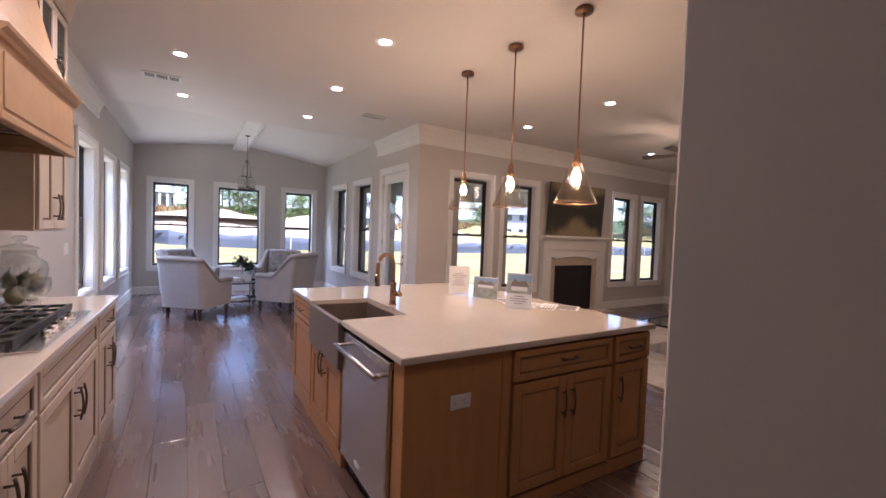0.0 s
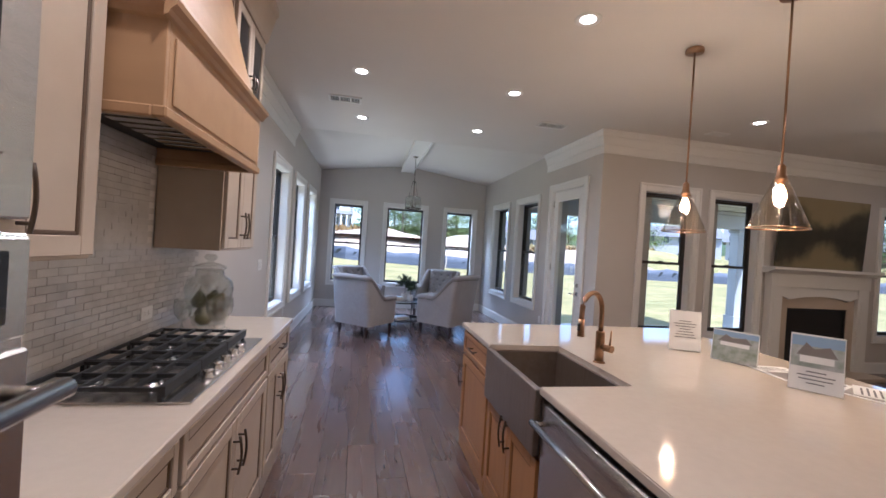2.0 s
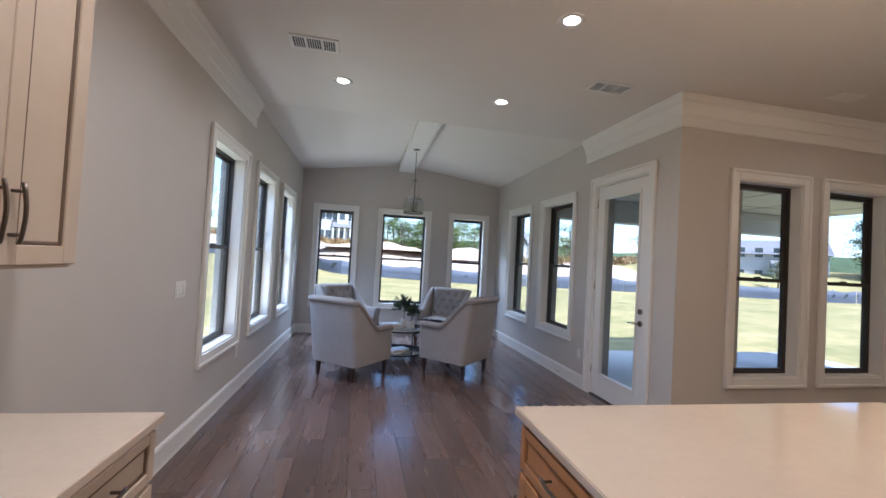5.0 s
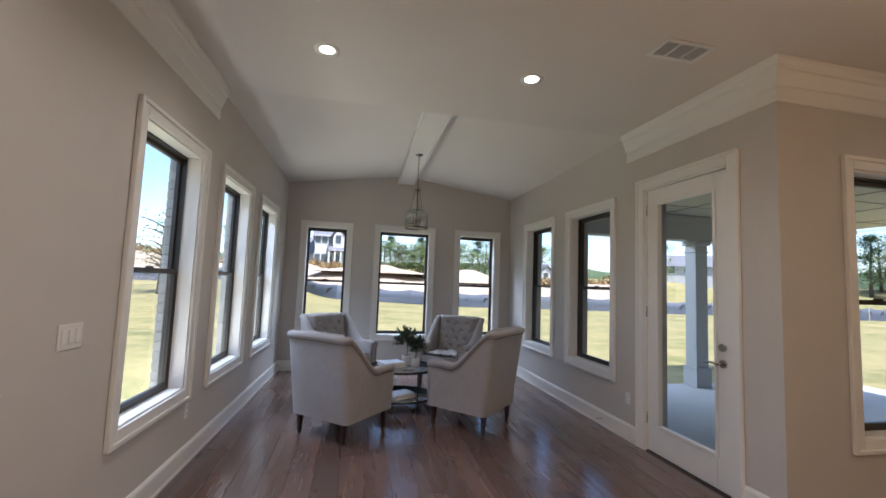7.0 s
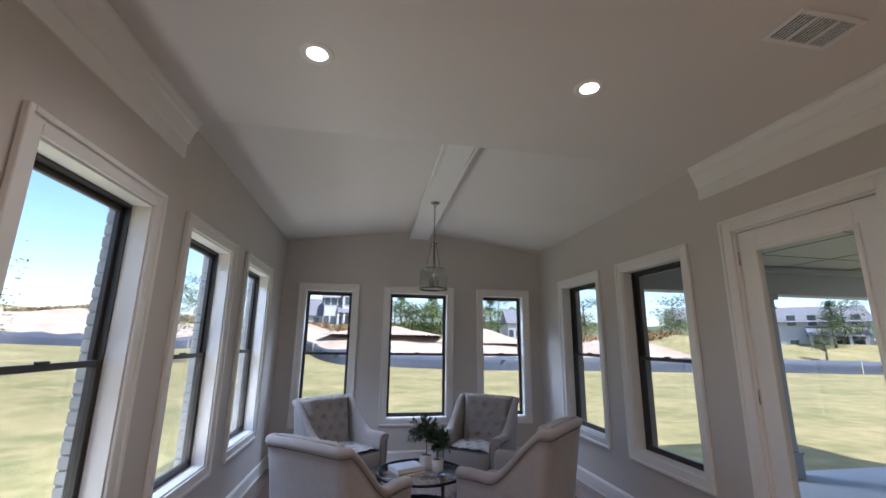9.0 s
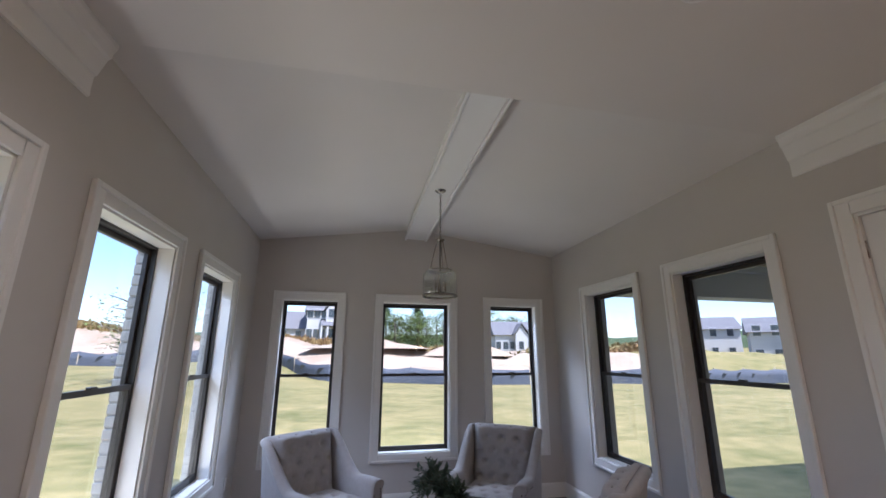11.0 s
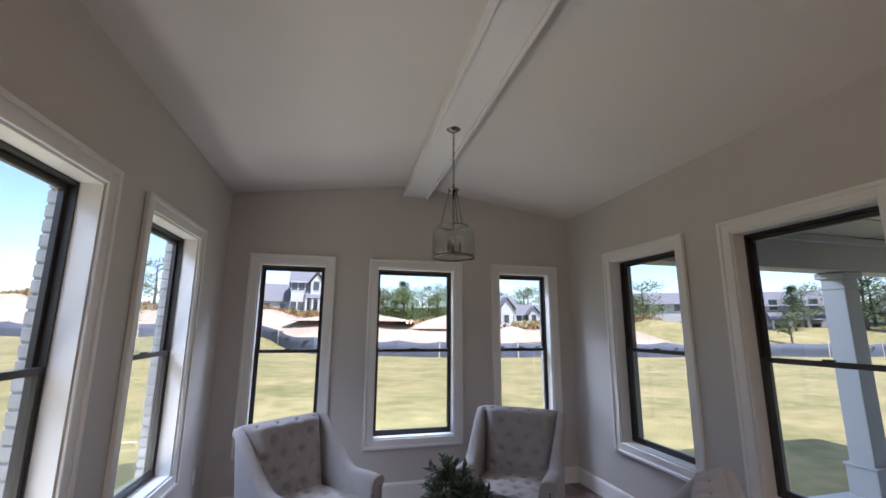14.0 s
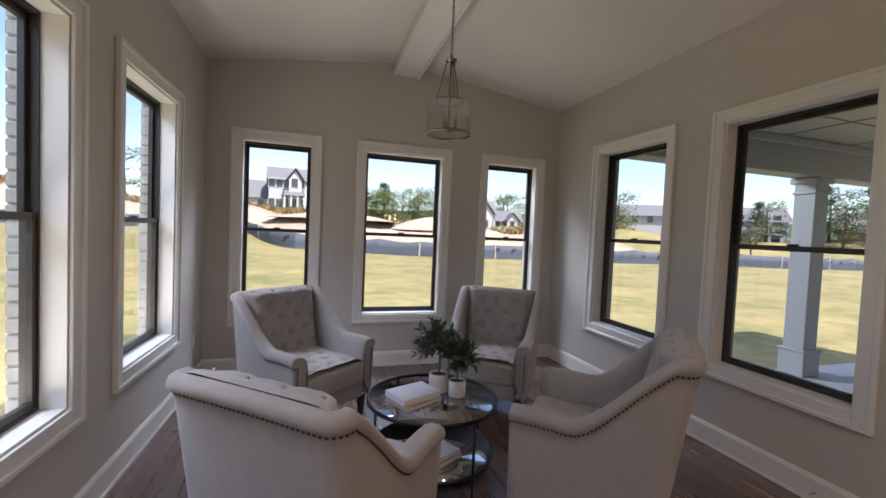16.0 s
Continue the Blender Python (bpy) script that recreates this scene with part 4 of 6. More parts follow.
def plate(m, label, kind, gang=1):
    w = 0.045 + 0.046 * gang - 0.02
    t = thing("light_switch" if kind == "switch" else "wall_outlet", m, label, "switch" if kind == "switch" else "outlet")
    part("cover", boxes((-w / 2, -0.006, -0.058, w / 2, -0.0005, 0.058), bevel=0.003), WHITEPLASTIC, t)
    for g in range(gang):
        x = (g - (gang - 1) / 2) * 0.046
        if kind == "switch":
            part("rocker", boxes((x - 0.016, -0.010, -0.033, x + 0.016, -0.006, 0.033), bevel=0.002), TRIM, t)
        else:
            for z in (-0.02, 0.02):
                part("socket", boxes((x - 0.014, -0.0085, z - 0.014, x + 0.014, -0.006, z + 0.014), bevel=0.002), TRIM, t)
                part("slot", boxes((x - 0.007, -0.0092, z - 0.006, x - 0.005, -0.0085, z + 0.006), (x + 0.005, -0.0092, z - 0.006, x + 0.007, -0.0085, z + 0.006)), GLAZE_GAP, t)


plate(LRUN @ pose(2.70, 0, 1.16), "white three-gang rocker switch on the wall", "switch", 3)
plate(LRUN @ pose(4.08, 0, 0.42), "white outlet plate below the window", "outlet")
plate(LRUN @ pose(7.22, 0, 0.42), "white outlet plate near the corner", "outlet")
plate(pose(RIGHT, 7.20, 0.40, 0, 0, -90), "white outlet plate beside the door", "outlet")
plate(LRUN @ pose(0.43, -0.010, 1.03) @ pose(0, 0, 0, 0, 90), "white outlet set in the marble backsplash", "outlet")
plate(LRUN @ pose(-0.75, -0.010, 1.03) @ pose(0, 0, 0, 0, 90), "white outlet near the oven tower", "outlet")
plate(ISLE @ pose(0.30, 0.0, 0.655) @ pose(0, 0, 0, 0, 90), "white outlet on the maple island end", "outlet")
t = thing("door_stop", pose(RIGHT - 0.02, 7.62, 0.07, 0, 0, -90), "small spring door stop on the baseboard", "door stop")
part("spring", tube([(0, 0, 0), (0, -0.07, 0.004)], 0.005, 8), NICKEL, t)
part("tip", tube([(0, -0.07, 0.004), (0, -0.085, 0.004)], 0.008, 8), WHITEPLASTIC, t)


# armchair, facing -y; origin on the floor under the seat
def edge_height(s):
    """Height of the arms' and back's top edge: s is 0 at the arm's front, 1 at the back's corner."""
    if s < 0.45:
        return 0.590 + 0.006 * math.sin(s / 0.45 * math.pi)
    k = (s - 0.45) / 0.55
    return 0.590 + 0.315 * (0.45 * k * k * (3 - 2 * k) + 0.55 * k ** 1.7)


def shell_line():
    """The chair's outer line: (x, y, top height, lean outwards x, y) from the left arm's front round the back to the right's."""
    pts = []
    n = 14
    for i in range(n + 1):
        s = i / n
        pts.append((-0.335 - 0.010 * s, -0.36 + 0.60 * s, edge_height(s), -1.0, 0.0, s))
    for a in (0.25, 0.5, 0.75):
        th = a * math.pi / 2
        pts.append((-0.305 - 0.04 * math.cos(th), 0.245 + 0.045 * math.sin(th), 0.905, -math.cos(th), math.sin(th), 1.0))
    for i in range(5):
        pts.append((-0.30 + 0.15 * i, 0.292, 0.908 + 0.004 * math.sin(math.pi * i / 4), 0.0, 1.0, 1.0))
    right = [(-x, y, h, -u, v, s) for x, y, h, u, v, s in pts[:n + 4]][::-1]
    return pts + right


def armchair():
    t = thing("armchair", pose(0, 0, 0), "grey linen button-tufted armchair with dark nailheads", "armchair", "armchairs round the glass table")
    line = shell_line()
    bm = bmesh.new()
    rings = []
    for x, y, h, u, v, s in line:
        back = max(0.0, (y + 0.10) / 0.39) if y > -0.10 else 0.0
        ring = []
        thick = 0.085 - 0.048 * min(1.0, back)
        rake = 0.085 * back
        # outer foot, outer upper, roll, inner upper, inner foot
        prof = [(0.0, 0.175), (0.012, 0.30), (0.020, h - 0.11), (0.020, h - 0.062), (0.036, h - 0.050), (0.040, h - 0.030), (0.030, h - 0.010), (0.008, h), (-0.030 * thick / 0.085, h - 0.001), (-0.062 * thick / 0.085, h - 0.014), (-thick + 0.008, h - 0.05), (-thick, h - 0.12), (-thick, 0.34)]
        for d, z in prof:
            lean = rake * max(0.0, (z - 0.35) / 0.55)
            ring.append(bm.verts.new((x + u * d, y + v * d + lean, z)))
        rings.append(ring)
    for a, b in zip(rings, rings[1:]):
        for i in range(len(a) - 1):
            bm.faces.new((a[i], a[i + 1], b[i + 1], b[i])).smooth = True
    for r in (rings[0], rings[-1]):
        bm.faces.new(r)
    sh = part("shell", bm, LINEN, t, "upholstered back and arms")
    # nailheads under the rolled edge
    bm = bmesh.new()
    pos = []
    for (x, y, h, u, v, s) in line:
        back = max(0.0, (y + 0.10) / 0.39) if y > -0.10 else 0.0
        z = h - 0.062
        pos.append((Vector((x + u * 0.022, y + v * 0.022 + 0.085 * back * max(0.0, (z - 0.35) / 0.55), z)), Vector((u, v, 0))))
    rest = 0.0
    spots = []
    for (p, u), (q, w) in zip(pos, pos[1:]):
        d = (q - p).length
        while rest < d:
            spots.append((p.lerp(q, rest / d), u.lerp(w, rest / d).normalized()))
            rest += 0.0195
        rest -= d
    for sx in (-1, 1):
        for k in range(13):
            spots.append((Vector((sx * (0.335 - 0.004), -0.3625, 0.525 - 0.0195 * k)), Vector((0, -1, 0))))
            if k > 2:
                spots.append((Vector((sx * 0.262, -0.3625, 0.545 - 0.0195 * k)), Vector((0, -1, 0))))
    for p, u in spots:
        m = Matrix.Translation(p) @ u.to_track_quat("Z", "Y").to_matrix().to_4x4() @ Matrix.Diagonal((1, 1, 0.5, 1))
        bmesh.ops.create_icosphere(bm, subdivisions=1, radius=0.0075, matrix=m)
    tagged(part("nailhead_trim", bm, NAIL, sh, "dark bronze nailheads"), kind="stuff")

    # tufted sheets: buttons on a diamond lattice
    def tuft(nx, nz, w0, w1, h, depth, cols, rows):
        """Points of a padded sheet, w0 wide below and w1 above, with dimples; returns bmesh in x, z with y towards the sitter, and its buttons."""
        b = bmesh.new()
        buttons = []
        for r in range(rows):
            for c in range(cols + r % 2):
                fx = (c + (0.5 if r % 2 == 0 else 0.0)) / cols
                fz = (r + 0.75) / (rows + 0.35)
                if 0.06 < fx < 0.94:
                    buttons.append((fx, fz))
        vs = []
        for j in range(nz + 1):
            row = []
            for i in range(nx + 1):
                fx, fz = i / nx, j / nz
                w = w0 + (w1 - w0) * fz
                ds = sorted(math.hypot((fx - p) * min(w0, 0.54), (fz - q) * min(h, 0.56)) for p, q in buttons)
                near = min(1.0, ds[0] / 0.062)
                crease = min(1.0, (ds[1] - ds[0]) / 0.05) if len(ds) > 1 else 1.0
                pillow = depth * (1 - (1 - near) ** 2) * 1.0 + depth * 0.16 * crease
                edge = min(1.0, 7 * min(fx, 1 - fx)) * 0.5 + 0.5
                row.append(b.verts.new(((fx - 0.5) * w, -pillow * edge, fz * h)))
            vs.append(row)
        for j in range(nz):
            for i in range(nx):
                b.faces.new((vs[j][i], vs[j][i + 1], vs[j + 1][i + 1], vs[j + 1][i])).smooth = True
        spots = [((p - 0.5) * (w0 + (w1 - w0) * q), q * h) for p, q in buttons]
        return b, spots

    # the tufted back rises from the seat and rolls over the top edge
    b, spots = tuft(52, 60, 1.0, 1.0, 1.0, 0.046, 4, 5)

    def on_back(fx, fz, out):
        w = 0.565 + 0.055 * fz + 0.05 * max(0.0, fz - 0.80) / 0.20
        if fz < 0.80:
            y, z, n = 0.178 + 0.105 * fz / 0.80, 0.425 + 0.435 * fz / 0.80, 0.24
        else:
            th = (fz - 0.80) / 0.20 * 2.0
            y, z, n = 0.335 - 0.052 * math.cos(th), 0.860 + 0.052 * math.sin(th), 0.24 + th
        return Vector(((fx - 0.5) * w, y - out * math.cos(n), z + out * math.sin(n) * 0.8))

    for v in b.verts:
        fx, fz, out = v.co.x + 0.5, v.co.z, -v.co.y
        side = min(1.0, 9 * min(fx, 1 - fx))
        fade = 1.0 if fz < 0.84 else max(0.12, 1 - (fz - 0.82) / 0.10)
        v.co = on_back(fx, fz, out * fade * (0.35 + 0.65 * side)) + Vector((0, 0.05 * (1 - side) ** 2, -0.012 * (1 - side) ** 2))
    back = part("back_cushion", b, LINEN, t, "diamond-tufted back rolled over the top")
    back_spots, spots = [on_back(x + 0.5, z, 0.006) for x, z in spots], []
    button = mesh_of("button", lathe([(0.011, 0.0), (0.010, 0.004), (0.004, 0.007)], 10, 0, 0, True), LINEN, True)
    for p in back_spots:
        share("button", button, back, pose(p.x, p.y, p.z, 90))
    b, spots = tuft(40, 40, 0.505, 0.515, 0.54, 0.036, 4, 4)
    b.transform(Matrix(((1, 0, 0, 0), (0, 0, -1, 0), (0, -1, 0, 0), (0, 0, 0, 1))))
    seat = part("seat_top", b, LINEN, t, "tufted seat", pose(0, 0.185, 0.432))
    for x, z in spots:
        share("button", button, seat, pose(x, -z, 0.004))
    part("seat_cushion", boxes((-0.253, -0.372, 0.29, 0.253, 0.20, 0.437), bevel=0.022, segments=3), LINEN, t, smooth=True)
    part("front_rail", boxes((-0.262, -0.352, 0.185, 0.262, 0.23, 0.288), bevel=0.006), LINEN, t)
    bm = bmesh.new()
    v = box(bm, -0.024, -0.024, 0.0, 0.024, 0.024, 0.185)
    for i in range(4):
        v[i].co.x *= 0.58
        v[i].co.y *= 0.58
    bmesh.ops.bevel(bm, geom=list(bm.edges), offset=0.003, affect="EDGES")
    leg = mesh_of("leg", bm, LEGWOOD)
    for x, y in ((-0.285, -0.315), (0.285, -0.315), (-0.27, 0.245), (0.27, 0.245)):
        share("leg", leg, t, pose(x, y, 0))
    return t


def facing(x, y, tx, ty, tall):
    return pose(x, y, 0, 0, 0, math.degrees(math.atan2(ty - y, tx - x)) + 90) @ Matrix.Diagonal((1.01, 1.01, tall, 1))


TX, TY = 1.20, 8.50
chair = armchair()
chair.matrix_basis = facing(0.52, 7.75, TX - 0.02, TY, 1.06)
copy_thing(chair, facing(1.90, 7.82, TX + 0.02, TY, 1.06))
copy_thing(chair, facing(1.98, 9.34, TX + 0.15, TY, 1.01))
copy_thing(chair, facing(0.43, 9.34, TX - 0.1, TY, 1.01))


def coffee_table():
    t = thing("coffee_table", pose(TX, TY, 0), "round black steel table with two mirrored glass shelves", "coffee table")
    for name, z, r in (("top_rim", 0.455, 0.40), ("lower_rim", 0.135, 0.385)):
        rim = part(name, lathe([(r, z - 0.014), (r + 0.004, z - 0.012), (r + 0.004, z + 0.008), (r - 0.006, z + 0.009), (r - 0.010, z - 0.008), (r, z - 0.014)], 48), BLACKSTEEL, t)
        part("glass_top" if z > 0.3 else "mirror_shelf", lathe([(r - 0.008, z - 0.005), (r - 0.008, z + 0.003), (0.001, z + 0.003)], 48), TOPGLASS if z > 0.3 else MIRROR, rim, "smoked reflective glass")
    for k in range(4):
        a = math.radians(20 + 90 * k)
        x, y = 0.398 * math.cos(a), 0.398 * math.sin(a)
        part("leg", tube([(x, y, 0.0), (x, y, 0.45)], 0.0085, 8), BLACKSTEEL, t)
    return t


TOPGLASS = glass("smoked_table_glass", (0.62, 0.66, 0.70), share=0.38)
coffee_table()
COVER = material("pale_book_cover", (0.58, 0.60, 0.64), 0.4, color2=(0.50, 0.50, 0.52), scale=14)
TAN = material("tan_book_cover", (0.30, 0.24, 0.20), 0.55)
PAGES = material("book_pages", (0.70, 0.67, 0.60), 0.8, scale=200, stretch=(1, 1, 30))


def book(m, w, d, h, mat, label):
    t = thing("book", m, label, "book", "books on the table")
    part("page_block", boxes((-w / 2 + 0.004, -d / 2 + 0.004, 0.003, w / 2 - 0.005, d / 2 - 0.004, h - 0.003)), PAGES, t)
    part("cover", boxes((-w / 2, -d / 2, 0, w / 2, d / 2, 0.003), (-w / 2, -d / 2, h - 0.003, w / 2, d / 2, h), (-w / 2, -d / 2, 0.003, -w / 2 + 0.003, d / 2, h - 0.003), bevel=0.001), mat, t)


book(pose(TX - 0.13, TY - 0.06, 0.464, 0, 0, 28), 0.28, 0.20, 0.024, TAN, "tan hardback book lying on the glass table")
book(pose(TX - 0.135, TY - 0.05, 0.4885, 0, 0, 22), 0.27, 0.20, 0.036, COVER, "pale blue hardback book on another book")
book(pose(TX - 0.02, TY - 0.14, 0.1385, 0, 0, 30), 0.28, 0.21, 0.030, TAN, "brown book on the lower mirror shelf")
book(pose(TX - 0.02, TY - 0.14, 0.169, 0, 0, 26), 0.26, 0.19, 0.024, COVER, "grey book on the lower mirror shelf")
LEAF = material("olive_leaf", (0.055, 0.085, 0.050), 0.5, color2=(0.10, 0.135, 0.095), scale=30)
STEM = material("thin_stem", (0.13, 0.09, 0.055), 0.8)
POT = material("white_ceramic", (0.66, 0.63, 0.59), 0.55, color2=(0.56, 0.53, 0.49), scale=25, bump=0.0008)
SOIL = material("potting_soil", (0.03, 0.022, 0.016), 0.95, bump=0.003, scale=60)


def leaf_mesh(bm, p, d, up, length, width):
    """One pointed, slightly folded leaf from p along d."""
    d = d.normalized()
    side = d.cross(up)
    side = side.normalized() if side.length > 1e-4 else Vector((1, 0, 0))
    nrm = side.cross(d)
    a = bm.verts.new(p)
    m1, m2 = p + d * length * 0.45, p + d * length
    l = bm.verts.new(m1 + side * width + nrm * width * 0.35)
    r = bm.verts.new(m1 - side * width + nrm * width * 0.35)
    c = bm.verts.new(m1)
    e = bm.verts.new(m2 - nrm * width * 0.4)
    for f in ((a, l, c), (l, e, c), (a, c, r), (c, e, r)):
        bm.faces.new(f)


def potted_tree(m, height, spread, pot_r, pot_h, seed, label):
    rnd = random.Random(seed)
    t = thing("potted_olive", m, label, "potted plant", "plants on the table")
    part("pot", lathe([(pot_r * 0.93, 0), (pot_r, 0.006), (pot_r, pot_h - 0.004), (pot_r * 0.97, pot_h), (pot_r * 0.90, pot_h), (pot_r * 0.88, pot_h - 0.014)], 28), POT, t, "white ceramic pot")
    part("soil", lathe([(pot_r * 0.89, pot_h - 0.014), (pot_r * 0.5, pot_h - 0.008), (0.001, pot_h - 0.006)], 20), SOIL, t)
    bm, lf = bmesh.new(), bmesh.new()
    tube([(0, 0, pot_h - 0.02), (0.004, 0.003, pot_h + height * 0.3), (0, 0.004, pot_h + height * 0.55)], 0.005, 7, bm, 0.0035)
    for k in range(40):
        z0 = pot_h + height * (0.28 + 0.30 * rnd.random())
        a, e = rnd.uniform(0, 6.283), rnd.uniform(-0.35, 1.2)
        d = Vector((math.cos(a) * math.cos(e), math.sin(a) * math.cos(e), math.sin(e)))
        ln = spread * rnd.uniform(0.55, 1.0)
        p0 = Vector((0, 0.002, z0))
        mid = p0 + d * ln * 0.6 + Vector((0, 0, 0.01))
        tip = p0 + d * ln
        tube([p0, mid, tip], 0.0018, 4, bm, 0.001)
        for j in range(13):
            s = 0.25 + 0.75 * j / 12
            p = p0.lerp(mid, s / 0.6) if s < 0.6 else mid.lerp(tip, (s - 0.6) / 0.4)
            dd = d + Vector((rnd.uniform(-1, 1), rnd.uniform(-1, 1), rnd.uniform(-0.7, 0.9)))
            leaf_mesh(lf, p, dd, Vector((0, 0, 1)), rnd.uniform(0.045, 0.070), rnd.uniform(0.010, 0.015))
    part("stems", bm, STEM, t)
    tagged(part("leaves", lf, LEAF, t, "grey-green olive leaves"), kind="stuff")


potted_tree(pose(TX + 0.06, TY + 0.07, 0.464), 0.40, 0.185, 0.062, 0.115, 3, "small olive tree in a white ceramic pot")
potted_tree(pose(TX + 0.15, TY - 0.03, 0.464), 0.29, 0.125, 0.054, 0.10, 8, "smaller olive plant in a white ceramic pot")


LANTERNMETAL = material("dark_nickel", (0.30, 0.28, 0.25), 0.25, 1.0)


def lantern():
    t = thing("glass_lantern", pose(1.345, 8.86, 0), "nickel lantern pendant with clear glass drum, unlit", "pendant lamp")
    part("canopy", lathe([(0.010, 3.130), (0.035, 3.137), (0.062, 3.157), (0.064, 3.178)], 24, 0, 0, True), LANTERNMETAL, t)
    for k in range(11):
        z0 = 2.715 + k * 0.036
        pts = [Vector((0.007 * math.cos(a), 0, z0 + 0.022 + 0.024 * math.sin(a))) for a in [2 * math.pi * i / 10 for i in range(11)]]
        m = Matrix.Rotation(radians(90 * (k % 2)), 4, "Z")
        part("chain_link", tube([m @ p for p in pts], 0.0034, 5), LANTERNMETAL, t)
    part("hub", lathe([(0.008, 2.665), (0.038, 2.668), (0.040, 2.678), (0.012, 2.684), (0.008, 2.715)], 20, 0, 0, True), LANTERNMETAL, t)
    for k in range(3):
        a = math.radians(30 + 120 * k)
        part("rod", tube([(0.03 * math.cos(a), 0.03 * math.sin(a), 2.67), (0.098 * math.cos(a), 0.098 * math.sin(a), 2.395)], 0.0045, 6), LANTERNMETAL, t)
    part("top_ring", lathe([(0.108, 2.385), (0.112, 2.387), (0.112, 2.397), (0.095, 2.400), (0.092, 2.392), (0.108, 2.385)], 32), LANTERNMETAL, t)
    dr = part("glass_drum", lathe([(0.098, 2.392), (0.130, 2.382), (0.150, 2.355), (0.153, 2.19), (0.147, 2.165), (0.144, 2.168), (0.150, 2.192), (0.147, 2.353), (0.128, 2.378), (0.098, 2.388)], 36), CLEAR, t, "clear glass drum")
    dr.visible_shadow = False
    part("glass_rim", lathe([(0.150, 2.156), (0.157, 2.162), (0.152, 2.176), (0.143, 2.168), (0.150, 2.156)], 36), LANTERNMETAL, t)
    part("centre_rod", tube([(0, 0, 2.20), (0, 0, 2.67)], 0.008, 8), LANTERNMETAL, t)
    part("bottom_bowl", lathe([(0.004, 2.178), (0.03, 2.183), (0.035, 2.20), (0.01, 2.21)], 18, 0, 0, True), LANTERNMETAL, t)
    for k in range(3):
        a = math.radians(90 + 120 * k)
        x, y = 0.05 * math.cos(a), 0.05 * math.sin(a)
        arm = part("candle_arm", tube([(0, 0, 2.20), (x * 0.7, y * 0.7, 2.192), (x, y, 2.21)], 0.0035, 6), LANTERNMETAL, t)
        part("candle_sleeve", tube([(x, y, 2.21), (x, y, 2.275)], 0.009, 8), GLAZE_GAP, arm)
        part("candle_bulb", lathe([(0.006, 2.275), (0.012, 2.295), (0.010, 2.315), (0.002, 2.34)], 10, x, y, True), CLEAR, arm)


lantern()

# ---- counter things ----
t = thing("glass_jar", LEFT @ pose(0.20, 0.745, 0.907), "lidded clear glass jar with green leaves inside", "jar")
ob = part("jar_body", lathe([(0.062, 0.0), (0.082, 0.006), (0.098, 0.05), (0.128, 0.17), (0.135, 0.23), (0.122, 0.275), (0.082, 0.305), (0.076, 0.335), (0.080, 0.345), (0.073, 0.345), (0.071, 0.332), (0.077, 0.303), (0.117, 0.272), (0.130, 0.23), (0.123, 0.17), (0.093, 0.052), (0.078, 0.011), (0.001, 0.010)], 36), CLEAR, t, "clear bulbous glass")
ob.visible_shadow = False
ob = part("lid", lathe([(0.088, 0.347), (0.090, 0.356), (0.080, 0.366), (0.050, 0.378), (0.020, 0.384), (0.016, 0.394), (0.034, 0.408), (0.036, 0.422), (0.022, 0.434), (0.002, 0.436)], 32), CLEAR, t, "glass lid with knob")
ob.visible_shadow = False
PEAR = material("dull_green_pear", (0.105, 0.10, 0.035), 0.5, color2=(0.065, 0.06, 0.025), scale=20)
for k, (x, y, z, r) in enumerate(((0.04, 0.03, 0.02, 0.05), (-0.045, 0.02, 0.03, 0.046), (0.0, -0.05, 0.02, 0.05), (0.05, -0.03, 0.105, 0.044), (-0.04, -0.035, 0.11, 0.044), (0.0, 0.05, 0.115, 0.045))):
    p = part("pear", lathe([(0.004, 0), (r * 0.7, 0.008), (r, 0.035), (r * 0.88, 0.06), (r * 0.5, 0.085), (r * 0.3, 0.10), (0.003, 0.106)], 14), PEAR, t, "dull green pear", pose(x, y, z, 14 * (k % 3 - 1), 16 * (k % 2), 0), True)
    part("stalk", tube([(0, 0, 0.10), (0.006, 0, 0.135)], 0.0025, 5), STEM, p)
GOB = [(0.036, 0.0), (0.034, 0.004), (0.008, 0.010), (0.006, 0.055), (0.018, 0.068), (0.040, 0.10), (0.047, 0.145), (0.043, 0.185), (0.041, 0.185), (0.045, 0.145), (0.038, 0.101), (0.015, 0.072), (0.001, 0.068)]
for k, (u, v) in enumerate(((0.31, 0.54), (0.14, 0.545), (0.325, 0.645))):
    t = thing("wine_goblet", LEFT @ pose(u, v, 0.907), "clear glass goblet on the countertop", "glass", "goblets by the jar")
    ob = part("goblet", lathe(GOB, 28), CLEAR, t)
    ob.visible_shadow = False

# ---- great room ----
t = thing("fireplace", pose(FX, GREAT, 0), "white mantel fireplace with cream surround and black firebox", "fireplace")
for x0 in (-0.66, 0.53):
    part("surround", boxes((x0, -0.06, 0.0, x0 + 0.13, -0.002, 1.10)), STONE, t, "cream stone slip")
part("arch_slip", prism([(-0.53, 0.93), (0.53, 0.93), (0.53, 1.04), (0.28, 1.085), (0, 1.10), (-0.28, 1.085), (-0.53, 1.04)], "y", -0.06, -0.002), STONE, t)
part("firebox", boxes((-0.53, -0.035, 0.05, 0.53, -0.004, 0.93)), SLATE, t, "black firebox opening")
part("firebox_frame", boxes((-0.53, -0.05, 0.05, -0.50, -0.036, 0.93), (0.50, -0.05, 0.05, 0.53, -0.036, 0.93), (-0.50, -0.05, 0.90, 0.50, -0.036, 0.93), bevel=0.003), IRON, t)
part("hearth", boxes((-0.85, -0.40, 0.0, 0.85, -0.062, 0.045), bevel=0.005), STONE, t)
